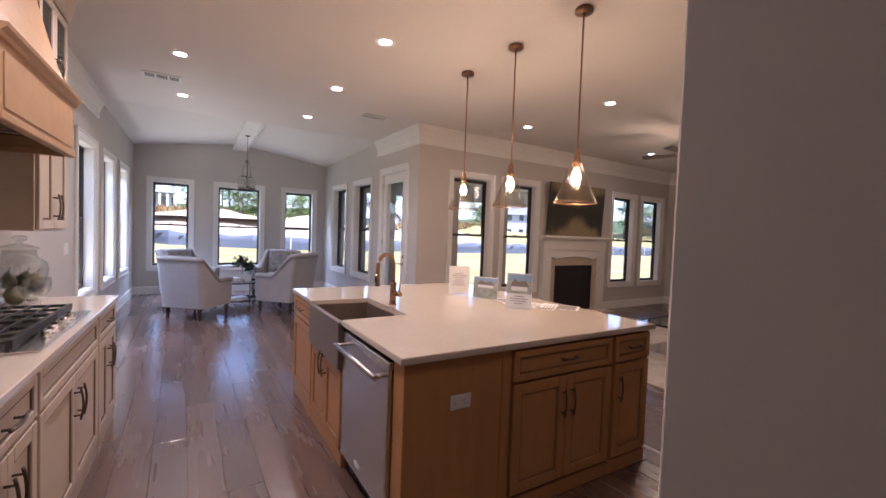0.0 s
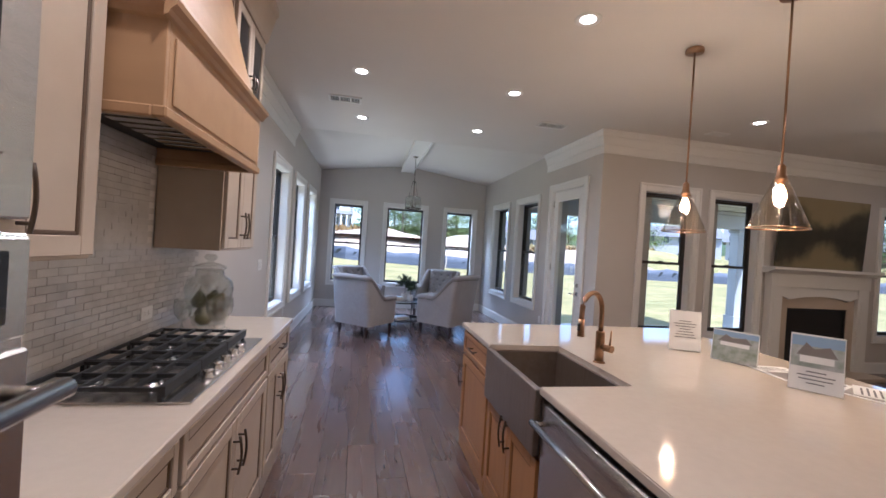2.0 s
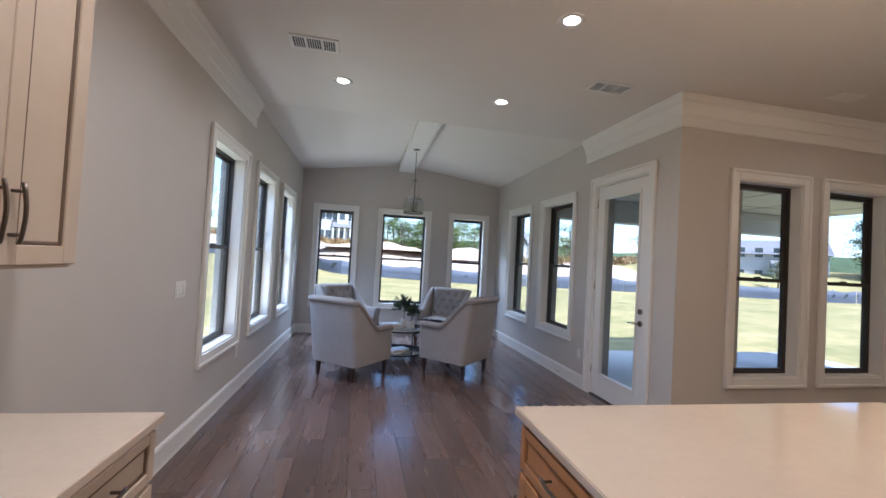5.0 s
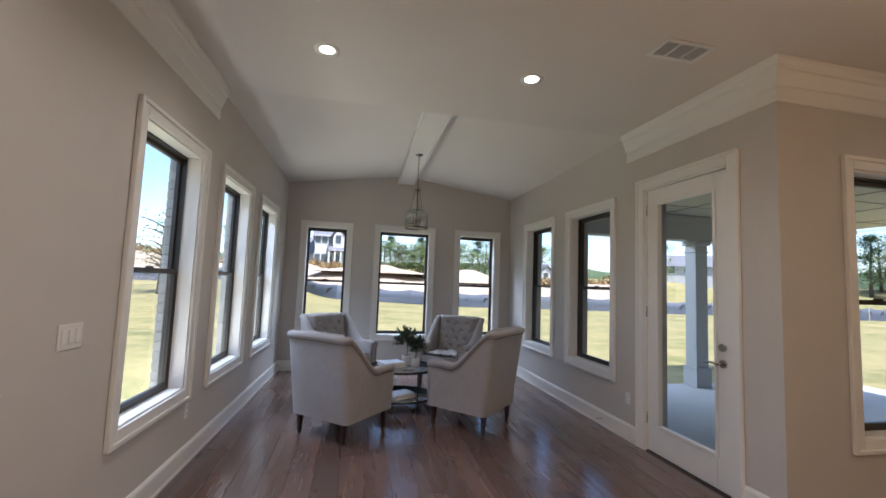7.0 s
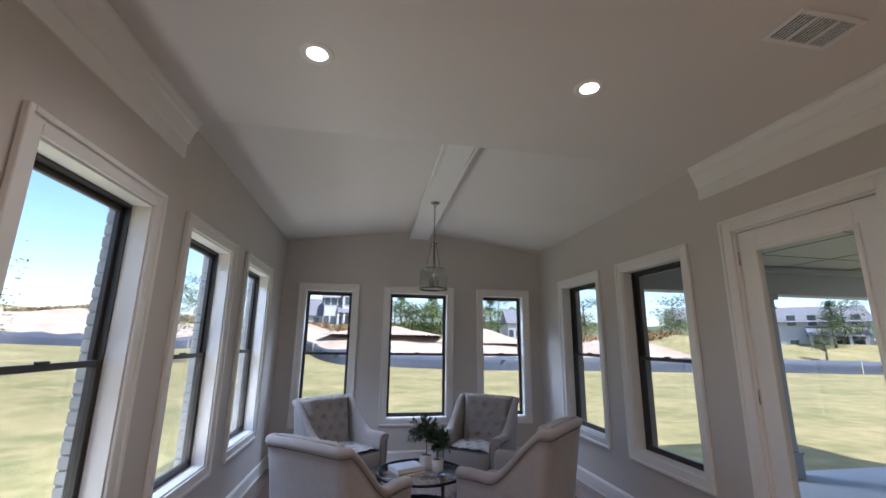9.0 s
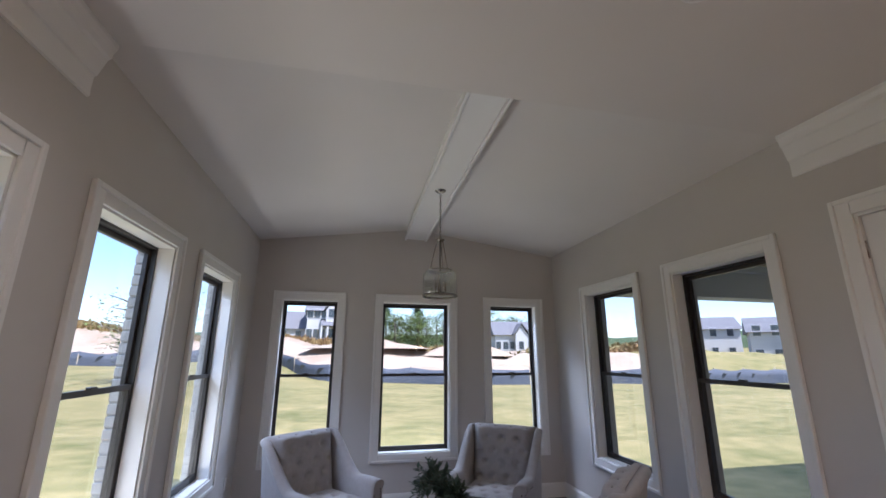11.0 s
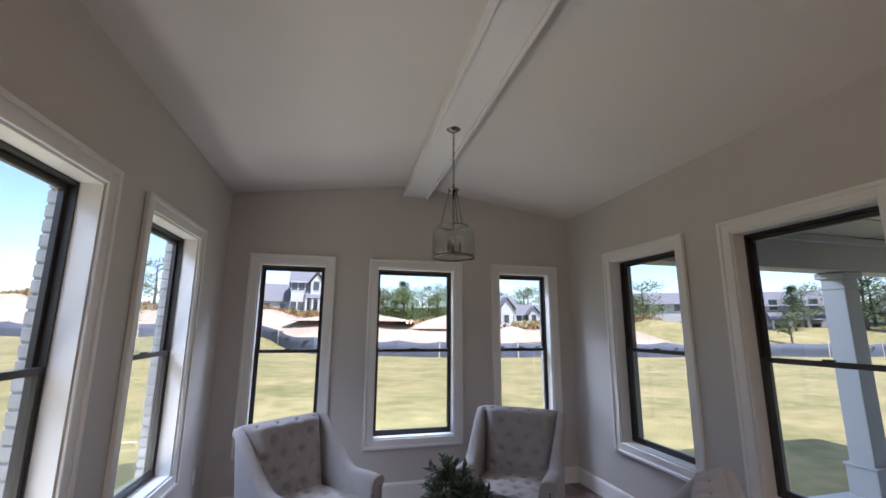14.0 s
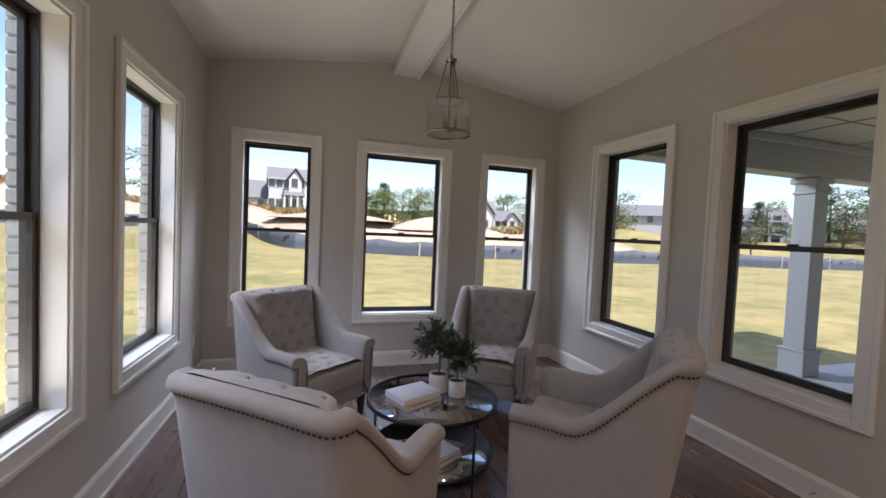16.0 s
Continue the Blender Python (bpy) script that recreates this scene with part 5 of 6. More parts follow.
for sx in (-1, 1):
    p = part("pilaster", boxes((sx * 0.77 - 0.10, -0.10, 0.0, sx * 0.77 + 0.10, -0.002, 1.22), bevel=0.004), TRIM, t)
    part("pilaster_panel", boxes((sx * 0.77 - 0.06, -0.108, 0.2, sx * 0.77 + 0.06, -0.101, 1.05), bevel=0.003), TRIM, p)
part("frieze", prism([(-0.67, 1.10), (-0.53, 1.05), (-0.28, 1.09), (0, 1.105), (0.28, 1.09), (0.53, 1.05), (0.67, 1.10), (0.67, 1.22), (-0.67, 1.22)], "y", -0.09, -0.061), TRIM, t)
part("architrave", boxes((-0.88, -0.11, 1.22, 0.88, -0.002, 1.40), bevel=0.004), TRIM, t)
part("mantel_shelf", prism([(-0.002, 1.40), (-0.12, 1.40), (-0.14, 1.425), (-0.18, 1.44), (-0.21, 1.455), (-0.21, 1.49), (-0.002, 1.49)], "x", -0.96, 0.96), TRIM, t, "moulded white shelf")
CANVAS = material("landscape_paint", (0.025, 0.027, 0.022), 0.55, color2=(0.06, 0.055, 0.04), scale=4)


def add_light_fields(m):
    """Pale sky and valley that open between two dark slopes, with soft edges."""
    nt = m.node_tree
    b = nt.nodes["Principled BSDF"]
    old = b.inputs["Base Color"].links[0].from_socket
    tc, sp = nt.nodes.new("ShaderNodeTexCoord"), nt.nodes.new("ShaderNodeSeparateXYZ")
    nt.links.new(tc.outputs["Object"], sp.inputs[0])
    no = nt.nodes.new("ShaderNodeTexNoise")
    no.inputs["Scale"].default_value, no.inputs["Detail"].default_value = 3.0, 5
    nt.links.new(tc.outputs["Object"], no.inputs["Vector"])

    def op(kind, p, q):
        n = nt.nodes.new("ShaderNodeMath")
        n.operation = kind
        for i, s in enumerate((p, q)):
            if isinstance(s, (int, float)):
                n.inputs[i].default_value = s
            elif s is not None:
                nt.links.new(s, n.inputs[i])
        return n.outputs[0]

    up = op("ABSOLUTE", op("SUBTRACT", sp.outputs["Z"], 0.46), None)
    out = op("MULTIPLY", op("ABSOLUTE", sp.outputs["X"], None), 0.52)
    f = op("ADD", op("SUBTRACT", up, out), op("MULTIPLY", op("SUBTRACT", no.outputs["Fac"], 0.5), 0.5))
    ra = nt.nodes.new("ShaderNodeMapRange")
    ra.interpolation_type = "SMOOTHSTEP"
    ra.inputs["From Min"].default_value, ra.inputs["From Max"].default_value = -0.03, 0.22
    nt.links.new(f, ra.inputs["Value"])
    mix = nt.nodes.new("ShaderNodeMix")
    mix.data_type = "RGBA"
    mix.inputs["B"].default_value = (0.27, 0.22, 0.12, 1)
    nt.links.new(ra.outputs[0], mix.inputs["Factor"])
    nt.links.new(old, mix.inputs["A"])
    nt.links.new(mix.outputs["Result"], b.inputs["Base Color"])


add_light_fields(CANVAS)
t = thing("landscape_painting", pose(FX - 0.02, GREAT - 0.06, 1.495, 3), "dark abstract landscape painting leaning on the mantel", "painting")
part("canvas", boxes((-0.77, -0.015, 0.0, 0.77, 0.02, 0.97), bevel=0.003), CANVAS, t)


def ceiling_fan():
    t = thing("ceiling_fan", pose(6.42, 3.33, 0), "bronze ceiling fan with lit frosted bowl", "ceiling fan")
    part("canopy", lathe([(0.03, 2.98), (0.07, 3.0), (0.075, 3.048)], 24, 0, 0, True), BRASS, t)
    part("downrod", tube([(0, 0, 2.80), (0, 0, 2.99)], 0.012, 10), BRASS, t)
    part("motor", lathe([(0.05, 2.62), (0.11, 2.64), (0.13, 2.70), (0.11, 2.77), (0.04, 2.81)], 28, 0, 0, True), BRASS, t)
    for k in range(5):
        a = 36 + 72 * k
        m = pose(0, 0, 2.70, 0, 0, a)
        bl = part("blade", boxes((0.22, -0.065, -0.004, 0.68, 0.065, 0.004), bevel=0.003), LEGWOOD, t, "dark wooden blade", m @ pose(0, 0, 0, 10))
        part("blade_iron", boxes((0.11, -0.02, -0.008, 0.26, 0.02, -0.004), bevel=0.002), BRASS, bl)
    part("light_bowl", lathe([(0.003, 2.505), (0.08, 2.515), (0.14, 2.55), (0.155, 2.60), (0.10, 2.62)], 28, 0, 0, True), FANGLOW, t, "glowing frosted bowl").visible_shadow = False
    part("pull_chain", tube([(0.05, 0, 2.52), (0.05, 0, 2.35)], 0.002, 5), BRASS, t)
    lamp(6.42, 3.33, 2.45, 4, size=0.12, color=(1.0, 0.74, 0.46))


FANGLOW = emitter("warm_bowl", (1.0, 0.66, 0.34), 5)
ceiling_fan()
RUG = material("cream_rug", (0.58, 0.53, 0.47), 0.95, color2=(0.40, 0.33, 0.28), scale=5, detail=2, bump=0.004, bump_scale=150)
structure("area_rug", boxes((4.35, 0.6, -0.001, 8.2, 4.2, 0.012), bevel=0.004), RUG, "cream rug with faint brown pattern", "rug")
bpy.data.objects["area_rug"]["kind"] = ""
t = thing("long_glass_table", pose(5.15, 2.2, 0.012), "black metal coffee table with glass top", "coffee table")
for x in (0.0, 1.2):
    for y in (0.0, 0.53, 1.06):
        part("leg", boxes((x - 0.012, y - 0.012, 0, x + 0.012, y + 0.012, 0.425)), BLACKSTEEL, t)
part("top_frame", boxes((-0.015, -0.015, 0.425, 1.215, 0.01, 0.448), (-0.015, 1.05, 0.425, 1.215, 1.075, 0.448), (-0.015, 0.01, 0.425, 0.01, 1.05, 0.448), (1.19, 0.01, 0.425, 1.215, 1.05, 0.448)), BLACKSTEEL, t)
part("glass_top", boxes((0.01, 0.01, 0.434, 1.19, 1.05, 0.442)), CLEAR, t, "clear glass top")
part("lower_shelf", boxes((0.012, 0.012, 0.10, 1.188, 1.048, 0.108)), CLEAR, t)
t = thing("fern_plant", pose(5.75, 2.75, 0.455), "leafy green fern in a dark round pot", "potted plant")
part("pot", lathe([(0.05, 0), (0.10, 0.03), (0.125, 0.09), (0.10, 0.15), (0.08, 0.155), (0.075, 0.14)], 24), IRON, t)
part("soil", lathe([(0.078, 0.14), (0.001, 0.145)], 16), SOIL, t)
FERN = material("fern_green", (0.075, 0.14, 0.025), 0.45, color2=(0.13, 0.19, 0.05), scale=20)
rnd = random.Random(5)
bm = bmesh.new()
for k in range(46):
    a, e, ln = rnd.uniform(0, 6.283), rnd.uniform(0.35, 1.4), rnd.uniform(0.25, 0.42)
    p = Vector((0.03 * math.cos(a), 0.03 * math.sin(a), 0.14))
    prev = None
    for j in range(7):
        s = j / 6
        q = p + Vector((math.cos(a) * math.cos(e) * ln * s, math.sin(a) * math.cos(e) * ln * s, math.sin(e) * ln * s - 0.20 * s * s * math.cos(e)))
        w = 0.016 * (1 - s) ** 0.6 + 0.001
        side = Vector((-math.sin(a), math.cos(a), 0)) * w
        cur = (bm.verts.new(q + side), bm.verts.new(q - side))
        if prev:
            bm.faces.new((prev[0], prev[1], cur[1], cur[0])).smooth = True
        prev = cur
tagged(part("fronds", bm, FERN, t, "arching green fronds"), kind="stuff")
t.scale = (1.45, 1.45, 1.45)

# porch behind the great room
PX1, PY1 = 9.9, 9.85
structure("pavement_porch", boxes((RIGHT + 0.27, GREAT + 0.27, -0.5, PX1, PY1, -0.13), bevel=0.01), CONCRETE, "pale concrete porch slab", "pavement")
structure("porch_ceiling", boxes((RIGHT + 0.1, GREAT + 0.1, 2.78, PX1, PY1 + 0.05, 2.84)), PORCHCEIL, "cream boarded porch ceiling", "ceiling")
bm = bmesh.new()
for k in range(4):
    box(bm, RIGHT + 0.2, GREAT + 0.9 + k * 1.15, 2.774, PX1, GREAT + 0.912 + k * 1.15, 2.7795)
for k in range(6):
    box(bm, RIGHT + 1.2 + k * 1.15, GREAT + 0.2, 2.7735, RIGHT + 1.212 + k * 1.15, PY1, 2.7788)
structure("porch_joint", bm, GLAZE_GAP, "dark seams between porch ceiling boards", "trim")
# this grey holds the shade under the porch roof; the columns are white
PORCHSHADE = material("porch_shade_grey", (0.42, 0.42, 0.41), 0.6, color2=(0.38, 0.38, 0.37), scale=4)
structure("porch_beam", boxes((RIGHT + 0.27, PY1 - 0.32, 2.36, PX1, PY1 - 0.04, 2.776), bevel=0.006), PORCHSHADE, "grey boxed beam at the porch edge", "beam")
structure("porch_beam_trim", boxes((RIGHT + 0.27, PY1 - 0.37, 2.68, PX1, PY1 - 0.325, 2.772), bevel=0.01), PORCHSHADE, "moulding along the porch beam", "trim")
structure("porch_roof", boxes((RIGHT + 0.2, GREAT + 0.2, 2.86, PX1 + 0.3, PY1 + 0.35, 2.98)), PORCHSHADE, "porch roof edge", "roof")


def column(x, y):
    t = thing("porch_column", pose(x, y, -0.13), "square white porch column with moulded cap", "column", "porch columns")
    part("shaft", boxes((-0.12, -0.12, 0.0, 0.12, 0.12, 2.49), bevel=0.006), PORCHSHADE, t)
    part("plinth", boxes((-0.15, -0.15, 0.0, 0.15, 0.15, 0.30), bevel=0.008), PORCHSHADE, t)
    part("plinth_cap", boxes((-0.165, -0.165, 0.30, 0.165, 0.165, 0.33), bevel=0.008), PORCHSHADE, t)
    part("neck", boxes((-0.135, -0.135, 2.28, 0.135, 0.135, 2.31), bevel=0.005), PORCHSHADE, t)
    part("capital", boxes((-0.16, -0.16, 2.41, 0.16, 0.16, 2.486), bevel=0.012), PORCHSHADE, t)


column(6.45, PY1 - 0.18)
column(9.7, PY1 - 0.18)

# painted brick outside the walls, with real brick ends at the window reveals
structure("brick_wall_left", holed(13.9, 3.3, 0.055, [(a - 0.005, b + 0.005, lo - 0.005, hi + 0.005) for a, b, lo, hi in l_holes], 0.172, -0.5), BRICK, "painted brick outer wall", "wall", LRUN @ pose(-6.0, 0, 0))
structure("brick_wall_back", holed(4.5, 3.3, 0.11, [(a - 0.005, b + 0.005, lo - 0.005, hi + 0.005) for a, b, lo, hi in b_holes], 0.172, -0.5), BRICK, "painted brick outer wall", "wall", BRUN)
structure("brick_wall_porch", holed(BACK - GREAT - 0.2, 2.77, 0.10, [(a - 0.03, b + 0.03, lo - (0.02 if lo > 0.1 else 0.4), hi + 0.03) for a, b, lo, hi in r_holes], 0.172, -0.5), BRICK, "painted brick wall under the porch", "wall", RRUN)
structure("brick_wall_great", holed(END - RIGHT, 2.77, 0.10, [(a - 0.03, b + 0.03, lo - 0.02, hi + 0.03) for a, b, lo, hi in g_holes], 0.172, -0.5), BRICK, "painted brick wall under the porch", "wall", GRUN @ pose(0.275, 0, 0))
brick_end = {}
for w_i, (a, b, lo, hi) in enumerate(l_holes):
    z, k = lo, 0
    while z < hi - 0.03:
        for s, x in ((1, a - 0.003), (-1, b + 0.003)):
            proud = 0.005 + 0.005 * ((k * 7 + w_i * 3) % 4) / 3
            if (s, proud) not in brick_end:
                brick_end[(s, proud)] = mesh_of("brick", boxes((0, 0.178, 0.004, s * proud, 0.231, 0.064), bevel=0.004), BRICK)
            share("brick", brick_end[(s, proud)], bpy.data.objects["brick_wall_left"], pose(x, 0, z))
        z += 0.0715
        k += 1

# silt fence along the lawn's far edge
FABRIC = material("dark_silt_fabric", (0.050, 0.060, 0.085), 0.7, color2=(0.09, 0.10, 0.13), scale=3, stretch=(0.3, 0.3, 6), bump=0.03, bump_scale=4)
fence = thing("silt_fence", pose(0, 0, 0), "sagging dark silt fence on wooden stakes", "fence")


STAKE = material("pale_stake", (0.55, 0.46, 0.34), 0.8)
stake = mesh_of("stake", boxes((-0.03, -0.03, -0.2, 0.03, 0.03, 1.02), bevel=0.004), STAKE)
x = -46.0
while x < 60:
    share("stake", stake, fence, pose(x, fence_y(x), rise(x, fence_y(x)), 0, 2.0 * math.sin(x * 3.1), 0))
    bm = bmesh.new()
    cols = []
    for i in range(5):
        q = x + 2.4 * i / 4
        yy = fence_y(q) - 0.045 + 0.03 * math.sin(q * 4)
        sag = 0.10 * math.sin(math.pi * i / 4) + 0.03 * math.sin(q * 2.3)
        zz = rise(q, yy)
        cols.append([bm.verts.new((q, yy + d, zz + h)) for d, h in ((0, -0.05), (0.02 * math.sin(q * 5), 0.45), (0, 0.92 - sag), (0.006, 0.92 - sag), (0.02, -0.05))])
    for a, b in zip(cols, cols[1:]):
        for i in range(4):
            bm.faces.new((a[i], a[i + 1], b[i + 1], b[i])).smooth = True
    part("fabric_panel", bm, FABRIC, fence)
    x += 2.4

# heaps of sandy soil
for k, (x, y, r, h) in enumerate(((3.0, 44, 6.0, 0.5), (11.5, 43, 5.0, 1.0), (-8.0, 45, 7.0, 0.5), (16.0, 40, 4.0, 0.9), (-22, 42, 6, 0.8))):
    bm = bmesh.new()
    n, m = 28, 10
    rings = []
    for j in range(m + 1):
        s = j / m
        ring = []
        for i in range(n):
            a = 2 * math.pi * i / n
            rr = r * s * (1 + 0.25 * noise.noise((math.cos(a) * 1.5, math.sin(a) * 1.5, k)))
            px, py = rr * math.cos(a), 0.6 * rr * math.sin(a)
            ring.append(bm.verts.new((px, py, h * math.cos(s * math.pi / 2) ** 1.3 + 0.22 * noise.noise((px * 0.7, py * 0.7, k * 3.1)) * (1 - s) - 0.3 * s)))
        rings.append(ring)
    for a, b in zip(rings[1:], rings[2:]):
        for i in range(n):
            bm.faces.new((a[i], a[(i + 1) % n], b[(i + 1) % n], b[i])).smooth = True
    bm.faces.new(rings[1])
    ob = new("soil_heap", mesh_of("soil_heap", bm, SAND))
    ob.location = (x, y, rise(x, y) - 0.05)
    tagged(ob, "pale sandy soil heap on the building site", "soil heap", "soil heaps")

# houses across the site
ROOF = material("grey_shingle_roof", (0.19, 0.185, 0.20), 0.9, color2=(0.15, 0.145, 0.155), scale=2, stretch=(1, 1, 6))
SIDING = material("white_siding", (0.50, 0.49, 0.49), 0.7, color2=(0.44, 0.43, 0.43), scale=1, stretch=(0.2, 0.2, 8))
PINKBRICK = material("pale_red_brick", (0.42, 0.28, 0.23), 0.9, color2=(0.35, 0.22, 0.18), scale=6)
WINDARK = material("dark_window", (0.05, 0.06, 0.07), 0.1)


def house(x, y, rz, w, d, h, roof_h, wall_mat, label, gable=True, porch=False, z=None):
    t = thing("house", pose(x, y, rise(x, min(y, 60)) - 0.2 if z is None else z, 0, 0, rz), label, "house", "houses beyond the site")
    part("wall", boxes((-w / 2, -d / 2, 0, w / 2, d / 2, h)), wall_mat, t)
    part("roof", prism([(-d / 2 - 0.5, h - 0.1), (d / 2 + 0.5, h - 0.1), (0.0, h + roof_h)], "x", -w / 2 - 0.4, w / 2 + 0.4), ROOF, t, "grey shingle roof")
    if gable:
        gw = w * 0.34
        part("gable_wall", prism([(w * 0.2 - gw / 2, 0), (w * 0.2 + gw / 2, 0), (w * 0.2 + gw / 2, h), (w * 0.2, h + roof_h * 0.62), (w * 0.2 - gw / 2, h)], "y", -d / 2 - 1.2, -d / 2 - 0.01), wall_mat, t)
        part("gable_roof", prism([(w * 0.2 - gw / 2 - 0.4, h - 0.15), (w * 0.2, h + roof_h * 0.70), (w * 0.2 + gw / 2 + 0.4, h - 0.15), (w * 0.2 + gw / 2 + 0.4, h + 0.1), (w * 0.2, h + roof_h * 0.78), (w * 0.2 - gw / 2 - 0.4, h + 0.1)], "y", -d / 2 - 1.6, -0.5), ROOF, t)
    for fl in range(2 if h > 4 else 1):
        for k in range(5):
            wx = -w * 0.42 + k * w * 0.2
            off = -d / 2 - (1.21 if gable and k in (3, 4) and abs(wx - w * 0.2) < w * 0.15 else 0)
            win = part("window", boxes((wx - 0.5, off - 0.06, 0.9 + fl * 2.9, wx + 0.5, off - 0.005, 2.3 + fl * 2.9)), SIDING, t)
            part("pane", boxes((wx - 0.41, off - 0.075, 0.98 + fl * 2.9, wx + 0.41, off - 0.061, 2.22 + fl * 2.9)), WINDARK, win)
    if porch:
        part("porch_roof", prism([(-d / 2 - 3.0, 2.6), (-d / 2, 2.6), (-d / 2, 3.7)], "x", -w * 0.1, w * 0.45), ROOF, t)
        for k in range(4):
            px = -w * 0.08 + k * w * 0.17
            part("porch_post", boxes((px - 0.12, -d / 2 - 2.9, 0, px + 0.12, -d / 2 - 2.66, 2.6)), SIDING, t)


house(-9.5, 78, 8, 11, 9, 2.6, 3.0, SIDING, "pale house with broad grey gabled roof", gable=False, z=2.9)
house(-3.2, 74, 4, 5, 8, 5.0, 2.2, SIDING, "pale two-storey house with porch and grey roof", porch=True, z=3.0)
house(28.5, 76, -10, 6, 7, 3.4, 2.4, SIDING, "white house with steep front gable", z=1.6)
house(35, 78, -14, 6, 6, 2.2, 2.0, SIDING, "small white house with grey gable", z=1.8)
house(55, 63, -34, 11, 8, 5.0, 2.0, SIDING, "white two-storey house with grey roof", gable=False, z=0.6)
house(56, 48, -46, 9.5, 8, 4.4, 2.0, SIDING, "wide white house with grey roof and rear porch", gable=False, porch=True, z=0.2)
house(69, 35, -62, 15, 9, 3.6, 2.6, PINKBRICK, "pale red brick house with grey roof", z=0.0)
house(-58, 62, 32, 15, 9, 3.4, 3.2, PINKBRICK, "low brick house far across the lawn", gable=False, z=1.2)
house(-62, 34, 58, 15, 9, 3.4, 3.2, SIDING, "low white house far across the lawn", gable=False, z=0.4)

# trees
BARK = material("grey_bark", (0.13, 0.10, 0.08), 0.9, bump=0.01, scale=10)
CROWN_A = material("fresh_green_leaves", (0.11, 0.165, 0.04), 0.7, color2=(0.20, 0.24, 0.07), scale=1.2)
CROWN_B = material("dark_pine_needles", (0.05, 0.095, 0.04), 0.8, color2=(0.09, 0.14, 0.055), scale=1.2)


def tree_kind(seed, height, spread, mat, low=0.25, leaves=1500, size=0.35, conical=False):
    rnd = random.Random(seed)
    t = thing("tree", pose(0, 0, 0), "tall green tree beyond the building site", "tree", "trees")
    bm, lf = bmesh.new(), bmesh.new()
    tube([(0, 0, -0.5), (0.1, 0, height * 0.35), (0.0, 0.15, height * 0.7), (0.1, 0.1, height * 0.95)], 0.035 * height ** 0.8, 7, bm, 0.03)
    tips = []
    for k in range(26):
        z0 = height * rnd.uniform(low, 0.92)
        a = rnd.uniform(0, 6.283)
        fall = (1 - (z0 / height - low) / (1 - low)) if conical else math.sin(math.pi * min(1, max(0.12, (z0 / height - low * 0.7) / (1.02 - low * 0.7)))) ** 0.6
        ln = spread * rnd.uniform(0.6, 1.0) * max(0.15, fall)
        tip = Vector((math.cos(a) * ln, math.sin(a) * ln, z0 + ln * rnd.uniform(0.0, 0.5)))
        base = Vector((0.05, 0.05, z0 - ln * 0.15))
        tube([base, base.lerp(tip, 0.5) + Vector((0, 0, ln * 0.08)), tip], 0.05, 4, bm, 0.015)
        tips.append((base, tip, ln))
    for i in range(leaves):
        base, tip, ln = tips[i % len(tips)]
        p = base.lerp(tip, rnd.uniform(0.45, 1.08)) + Vector((rnd.gauss(0, 1), rnd.gauss(0, 1), rnd.gauss(0, 0.8))) * (0.16 * ln + 0.20)
        d = Vector((rnd.uniform(-1, 1), rnd.uniform(-1, 1), rnd.uniform(-0.6, 0.6)))
        leaf_mesh(lf, p, d, Vector((rnd.uniform(-0.4, 0.4), rnd.uniform(-0.4, 0.4), 1)), size * rnd.uniform(0.6, 1.2), size * rnd.uniform(0.22, 0.4))
    part("trunk", bm, BARK, t)
    tagged(part("crown", lf, mat, t), kind="stuff")
    return t


kinds = [tree_kind(1, 9.0, 3.4, CROWN_A), tree_kind(2, 11.0, 3.0, CROWN_B, 0.2, 1700, 0.36, True), tree_kind(3, 7.0, 2.8, CROWN_A, 0.2, 1300, 0.30), tree_kind(4, 4.5, 1.3, CROWN_A, 0.35, 800, 0.16)]
spots = [(0, 20, 98, 0.9, 0), (1, 9, 102, 0.85, 40), (0, 14, 96, 0.85, 80), (2, 4, 99, 1.0, 20), (0, 25, 104, 1.0, 120), (1, 30, 100, 0.8, 10), (0, 34, 106, 1.1, 200), (2, 41, 102, 1.0, 90),
         (0, 46, 100, 1.0, 33), (1, 17, 106, 0.95, 77), (2, 11, 95, 0.8, 140), (0, 52, 96, 1.0, 15), (2, -22, 92, 1.0, 30), (0, -30, 90, 0.9, 60),
         (0, 44, 57, 0.95, 10), (2, 46.5, 60, 1.0, 75), (1, 50, 41, 0.62, 150), (0, 53, 42, 0.72, 0), (1, 56, 38, 0.85, 200), (0, 60, 39.5, 0.95, 80), (2, 57, 36.5, 1.0, 300), (1, 62, 36, 1.0, 90),
         (0, 64, 33, 1.05, 20), (2, 59, 28, 1.0, 45), (0, 61, 25, 1.0, 5), (1, 62, 21, 1.0, 15), (2, 56, 19, 1.0, 60), (0, 66, 16, 1.1, 110), (1, 58, 12, 0.9, 170), (3, 38, 33, 0.8, 12),
         (0, 7, 94, 0.8, 15), (2, 10, 92, 1.0, 65), (0, 12, 97, 0.75, 190), (2, 15, 93, 0.95, 240), (0, 17, 95, 0.7, 290), (2, 20, 92, 0.9, 330), (0, 23, 95, 0.75, 50), (2, 27, 94, 0.9, 100),
         (2, 32, 93, 0.8, 160), (0, 38, 95, 0.8, 210), (2, 1, 95, 0.9, 260), (0, 43, 92, 0.8, 310), (2, 48, 90, 0.9, 25),
         (3, -13, 21, 1.25, 40), (3, -9, 27, 1.15, 0), (0, -48, 48, 0.9, 10), (1, -56, 46, 0.8, 70), (2, -44, 60, 1.0, 130), (0, -66, 50, 0.9, 210), (0, -52, 22, 0.9, 44), (3, -20, 24, 1.2, 70)]
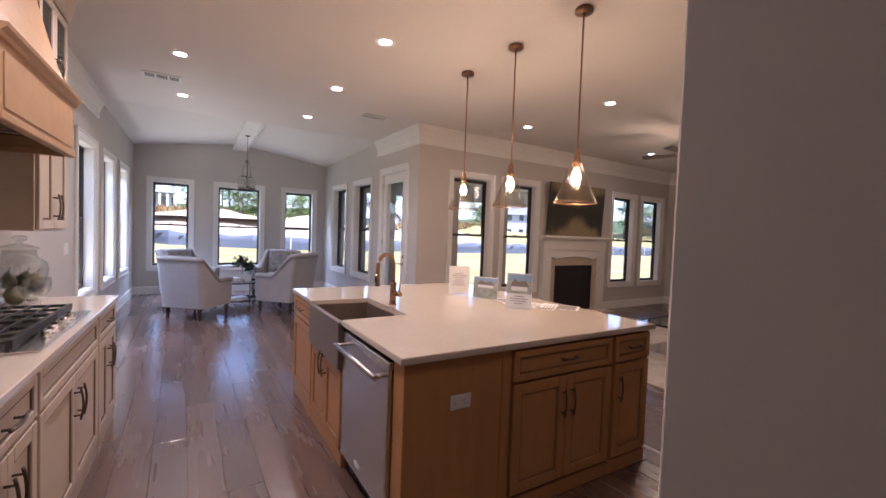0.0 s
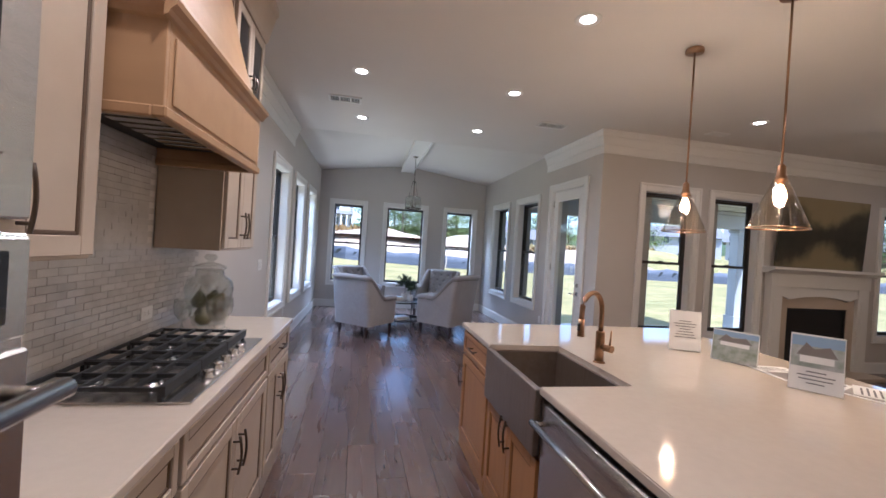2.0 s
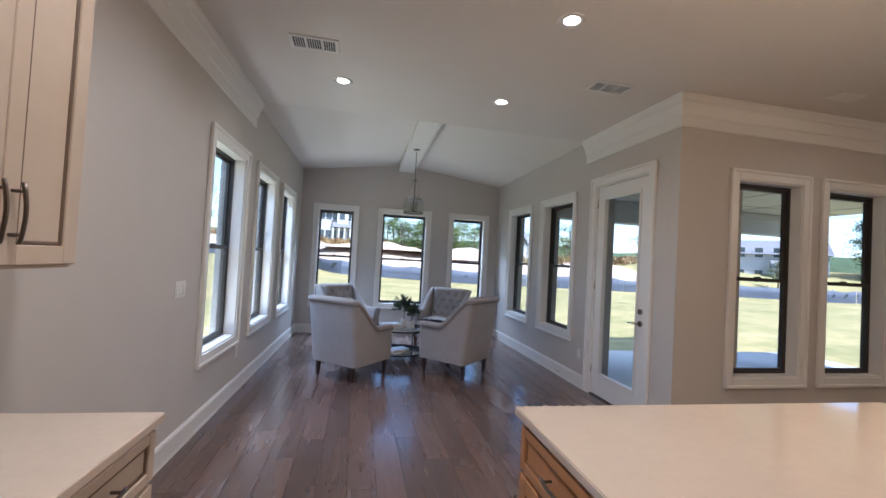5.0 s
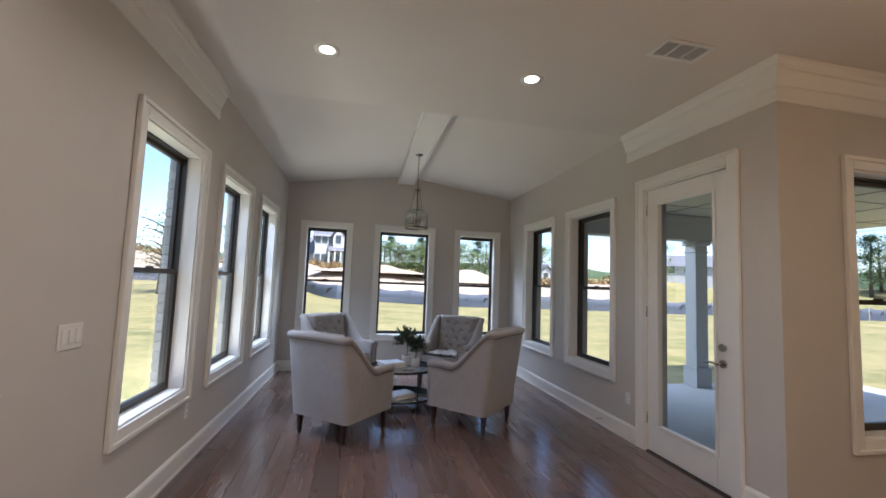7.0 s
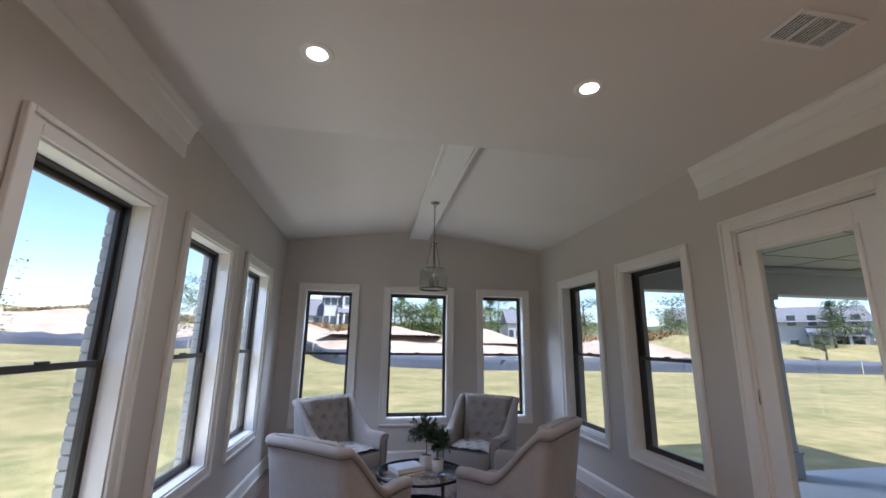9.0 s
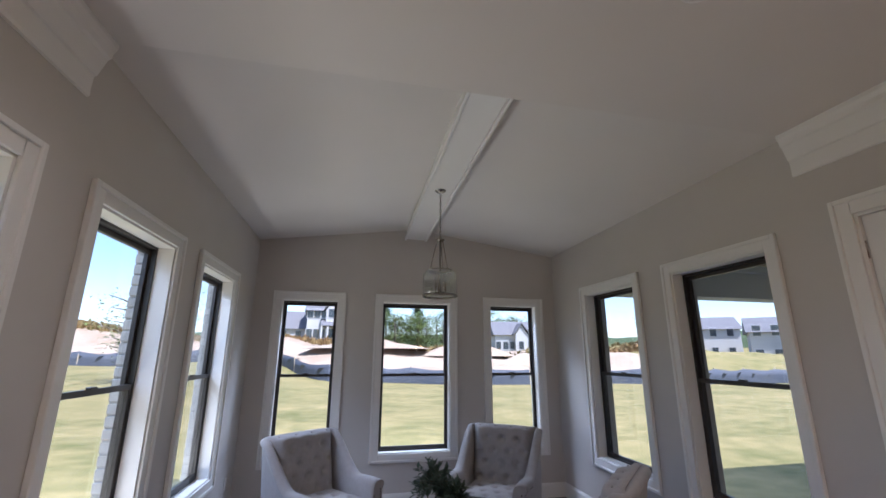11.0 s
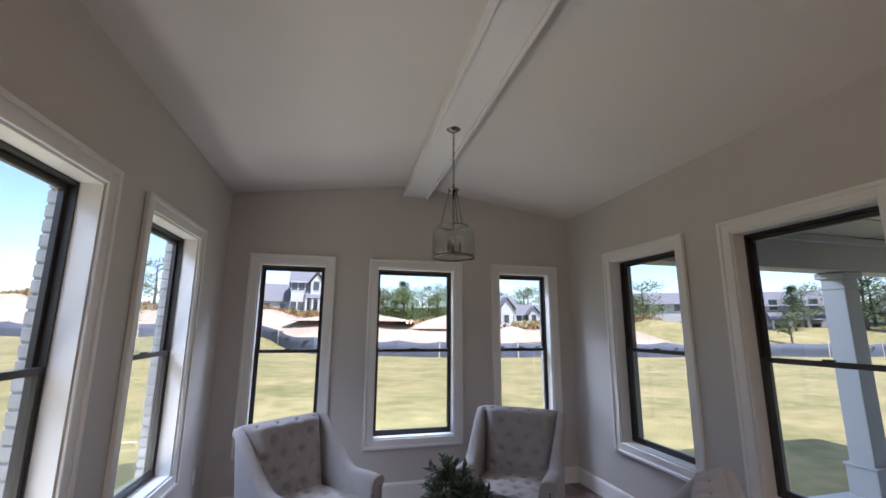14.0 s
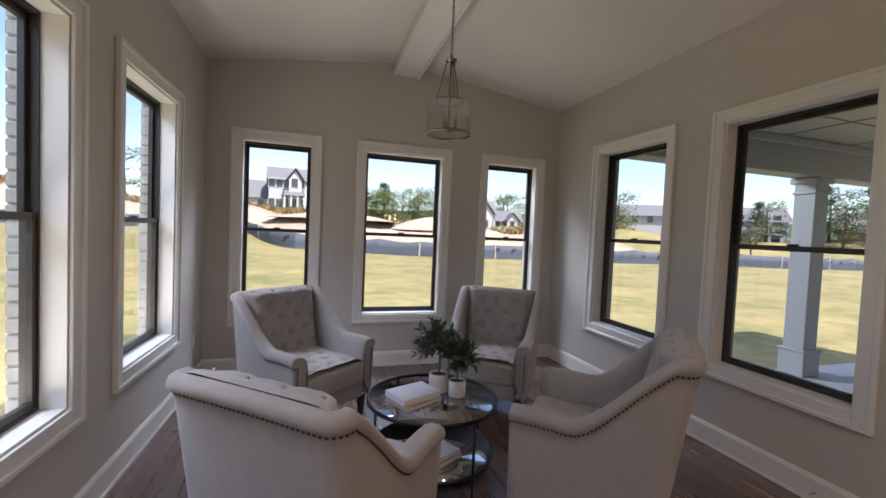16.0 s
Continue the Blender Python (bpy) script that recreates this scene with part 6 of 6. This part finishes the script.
for k, x, y, s, r in spots:
    o = copy_thing(kinds[k], pose(x, y, rise(x, min(y, 60)) - 0.1, 0, 0, r))
    s *= 1.45 if y > 89 else 1.0
    o.scale = (s, s, s * 0.8)
for k, o in enumerate(kinds):
    o.matrix_basis = pose(-70 - 6 * k, 80 + 3 * k, 1.0)
# dry weeds along the top of the building site
WEEDS = material("dry_weeds", (0.26, 0.14, 0.055), 0.95, color2=(0.17, 0.15, 0.055), scale=0.9)
rnd = random.Random(21)
bm = bmesh.new()
for k in range(5200):
    x = rnd.uniform(-34, 34)
    y = fence_y(x) + 14.5 + abs(rnd.gauss(0, 4.0)) + 1.2 * math.sin(x * 0.8)
    tall = 0.25 + 0.45 * max(0.0, noise.noise((x * 0.25, y * 0.25, 2)) + 0.4)
    leaf_mesh(bm, Vector((x, y, rise(x, min(y, 60)) - 0.05)), Vector((rnd.gauss(0, 0.5), rnd.gauss(0, 0.5), 1)), Vector((rnd.gauss(0, 1), rnd.gauss(0, 1), 0.1)), tall * rnd.uniform(0.7, 1.5), 0.16)
ob = new("weeds", mesh_of("weeds", bm, WEEDS))
tagged(ob, "dry orange-brown weeds topping the sandy bank", "weeds", kind="stuff")
# distant wooded rise all round
WOODS = material("far_woods", (0.055, 0.085, 0.04), 0.95, color2=(0.09, 0.12, 0.06), scale=0.12, detail=6, bump=0.6, bump_scale=0.5)
bm = bmesh.new()
prev = None
for i in range(241):
    a = 2 * math.pi * i / 240
    r = 170
    z = 9.5 + 1.8 * noise.noise((math.cos(a) * 9, math.sin(a) * 9, 0)) + 1.2 * noise.noise((math.cos(a) * 40, math.sin(a) * 40, 3))
    cur = [bm.verts.new((rr * math.cos(a), rr * math.sin(a) + 10, zz)) for rr, zz in ((r, -3), (r + 2, z * 0.6), (r + 8, z))]
    if prev:
        for j in range(2):
            bm.faces.new((prev[j], prev[j + 1], cur[j + 1], cur[j])).smooth = True
    prev = cur
structure("backdrop", bm, WOODS, "far green woods at the horizon", "woods")
t = thing("utility_pole", pose(-19, 24, 0), "slender dark utility pole with crossarm", "pole")
part("pole", tube([(0, 0, -0.5), (0, 0, 8.5)], 0.11, 8, None, 0.08), BARK, t)
part("crossarm", boxes((-0.8, -0.05, 7.6, 0.8, 0.05, 7.72)), BARK, t)

# ---- backsplash tiles ----
splash = structure("backsplash", boxes((0.0005, -1.229, 0.908, 0.003, 1.08, 1.374), (0.0005, -0.59, 1.374, 0.003, 0.465, 1.90)), GROUT, "polished white marble mosaic backsplash", "backsplash", LEFT)
TW, TH = 0.102, 0.0305
tile = [mesh_of("tile", boxes((0.003, 0.0007, 0.0007, 0.0085 + 0.0006 * k, TW - 0.0007, TH - 0.0007), bevel=0.001), MARBLE) for k in range(3)]
rnd = random.Random(11)
row, z, count, more = 0, 0.909, 0, bmesh.new()
while z < 1.86:
    v = -1.229 - (TW / 2 if row % 2 else 0.0)
    while v < 1.08 - TW:
        if v > -1.24 and (z < 1.342 or -0.585 < v < 0.36):
            if count < 300:
                share("tile", tile[rnd.randrange(3)], splash, pose(0, v, z, 0, rnd.uniform(-0.5, 0.5), rnd.uniform(-0.35, 0.35)))
                count += 1
            else:
                box(more, 0.003, v + 0.0007, z + 0.0007, 0.0085 + 0.0006 * rnd.randrange(3), v + TW - 0.0007, z + TH - 0.0007)
        v += TW
    z += TH
    row += 1
upper = new("tile_field", mesh_of("tile_field", more, MARBLE))
upper.parent = splash
tagged(upper, kind="stuff")

# ---- floor boards ----
rnd = random.Random(4)
W = 0.185
lengths = [0.9, 1.25, 1.6, 1.95]
board = {ln: mesh_of("plank", boxes((0.0008, 0.0008, -0.0125, W - 0.0008, ln - 0.0008, 0.0), bevel=0.0016), PLANK) for ln in lengths}
rest = []
x, count = -0.93, 0
while x < END:
    y = -3.0 - rnd.random() * 1.5
    top = BACK if x + W * 0.5 < RIGHT else GREAT
    while y < top:
        ln = rnd.choice(lengths)
        inside = -1.0 < x < 3.3 and y > 0.3
        if inside and count < 300:
            share("plank", board[ln], FLOOR, pose(x, y, rnd.uniform(-0.0003, 0.0003)))
            count += 1
        else:
            rest.append((x, y, min(ln, top - y)))
        y += ln
    x += W
bm = bmesh.new()
for x, y, ln in rest:
    box(bm, x + 0.0008, y + 0.0008, -0.0125, min(x + W, END) - 0.0008, y + ln - 0.0008, rnd.uniform(-0.0004, 0.0))
far = new("plank_field", mesh_of("plank_field", bm, PLANKFAR))
far.parent = FLOOR
tagged(far, kind="stuff")
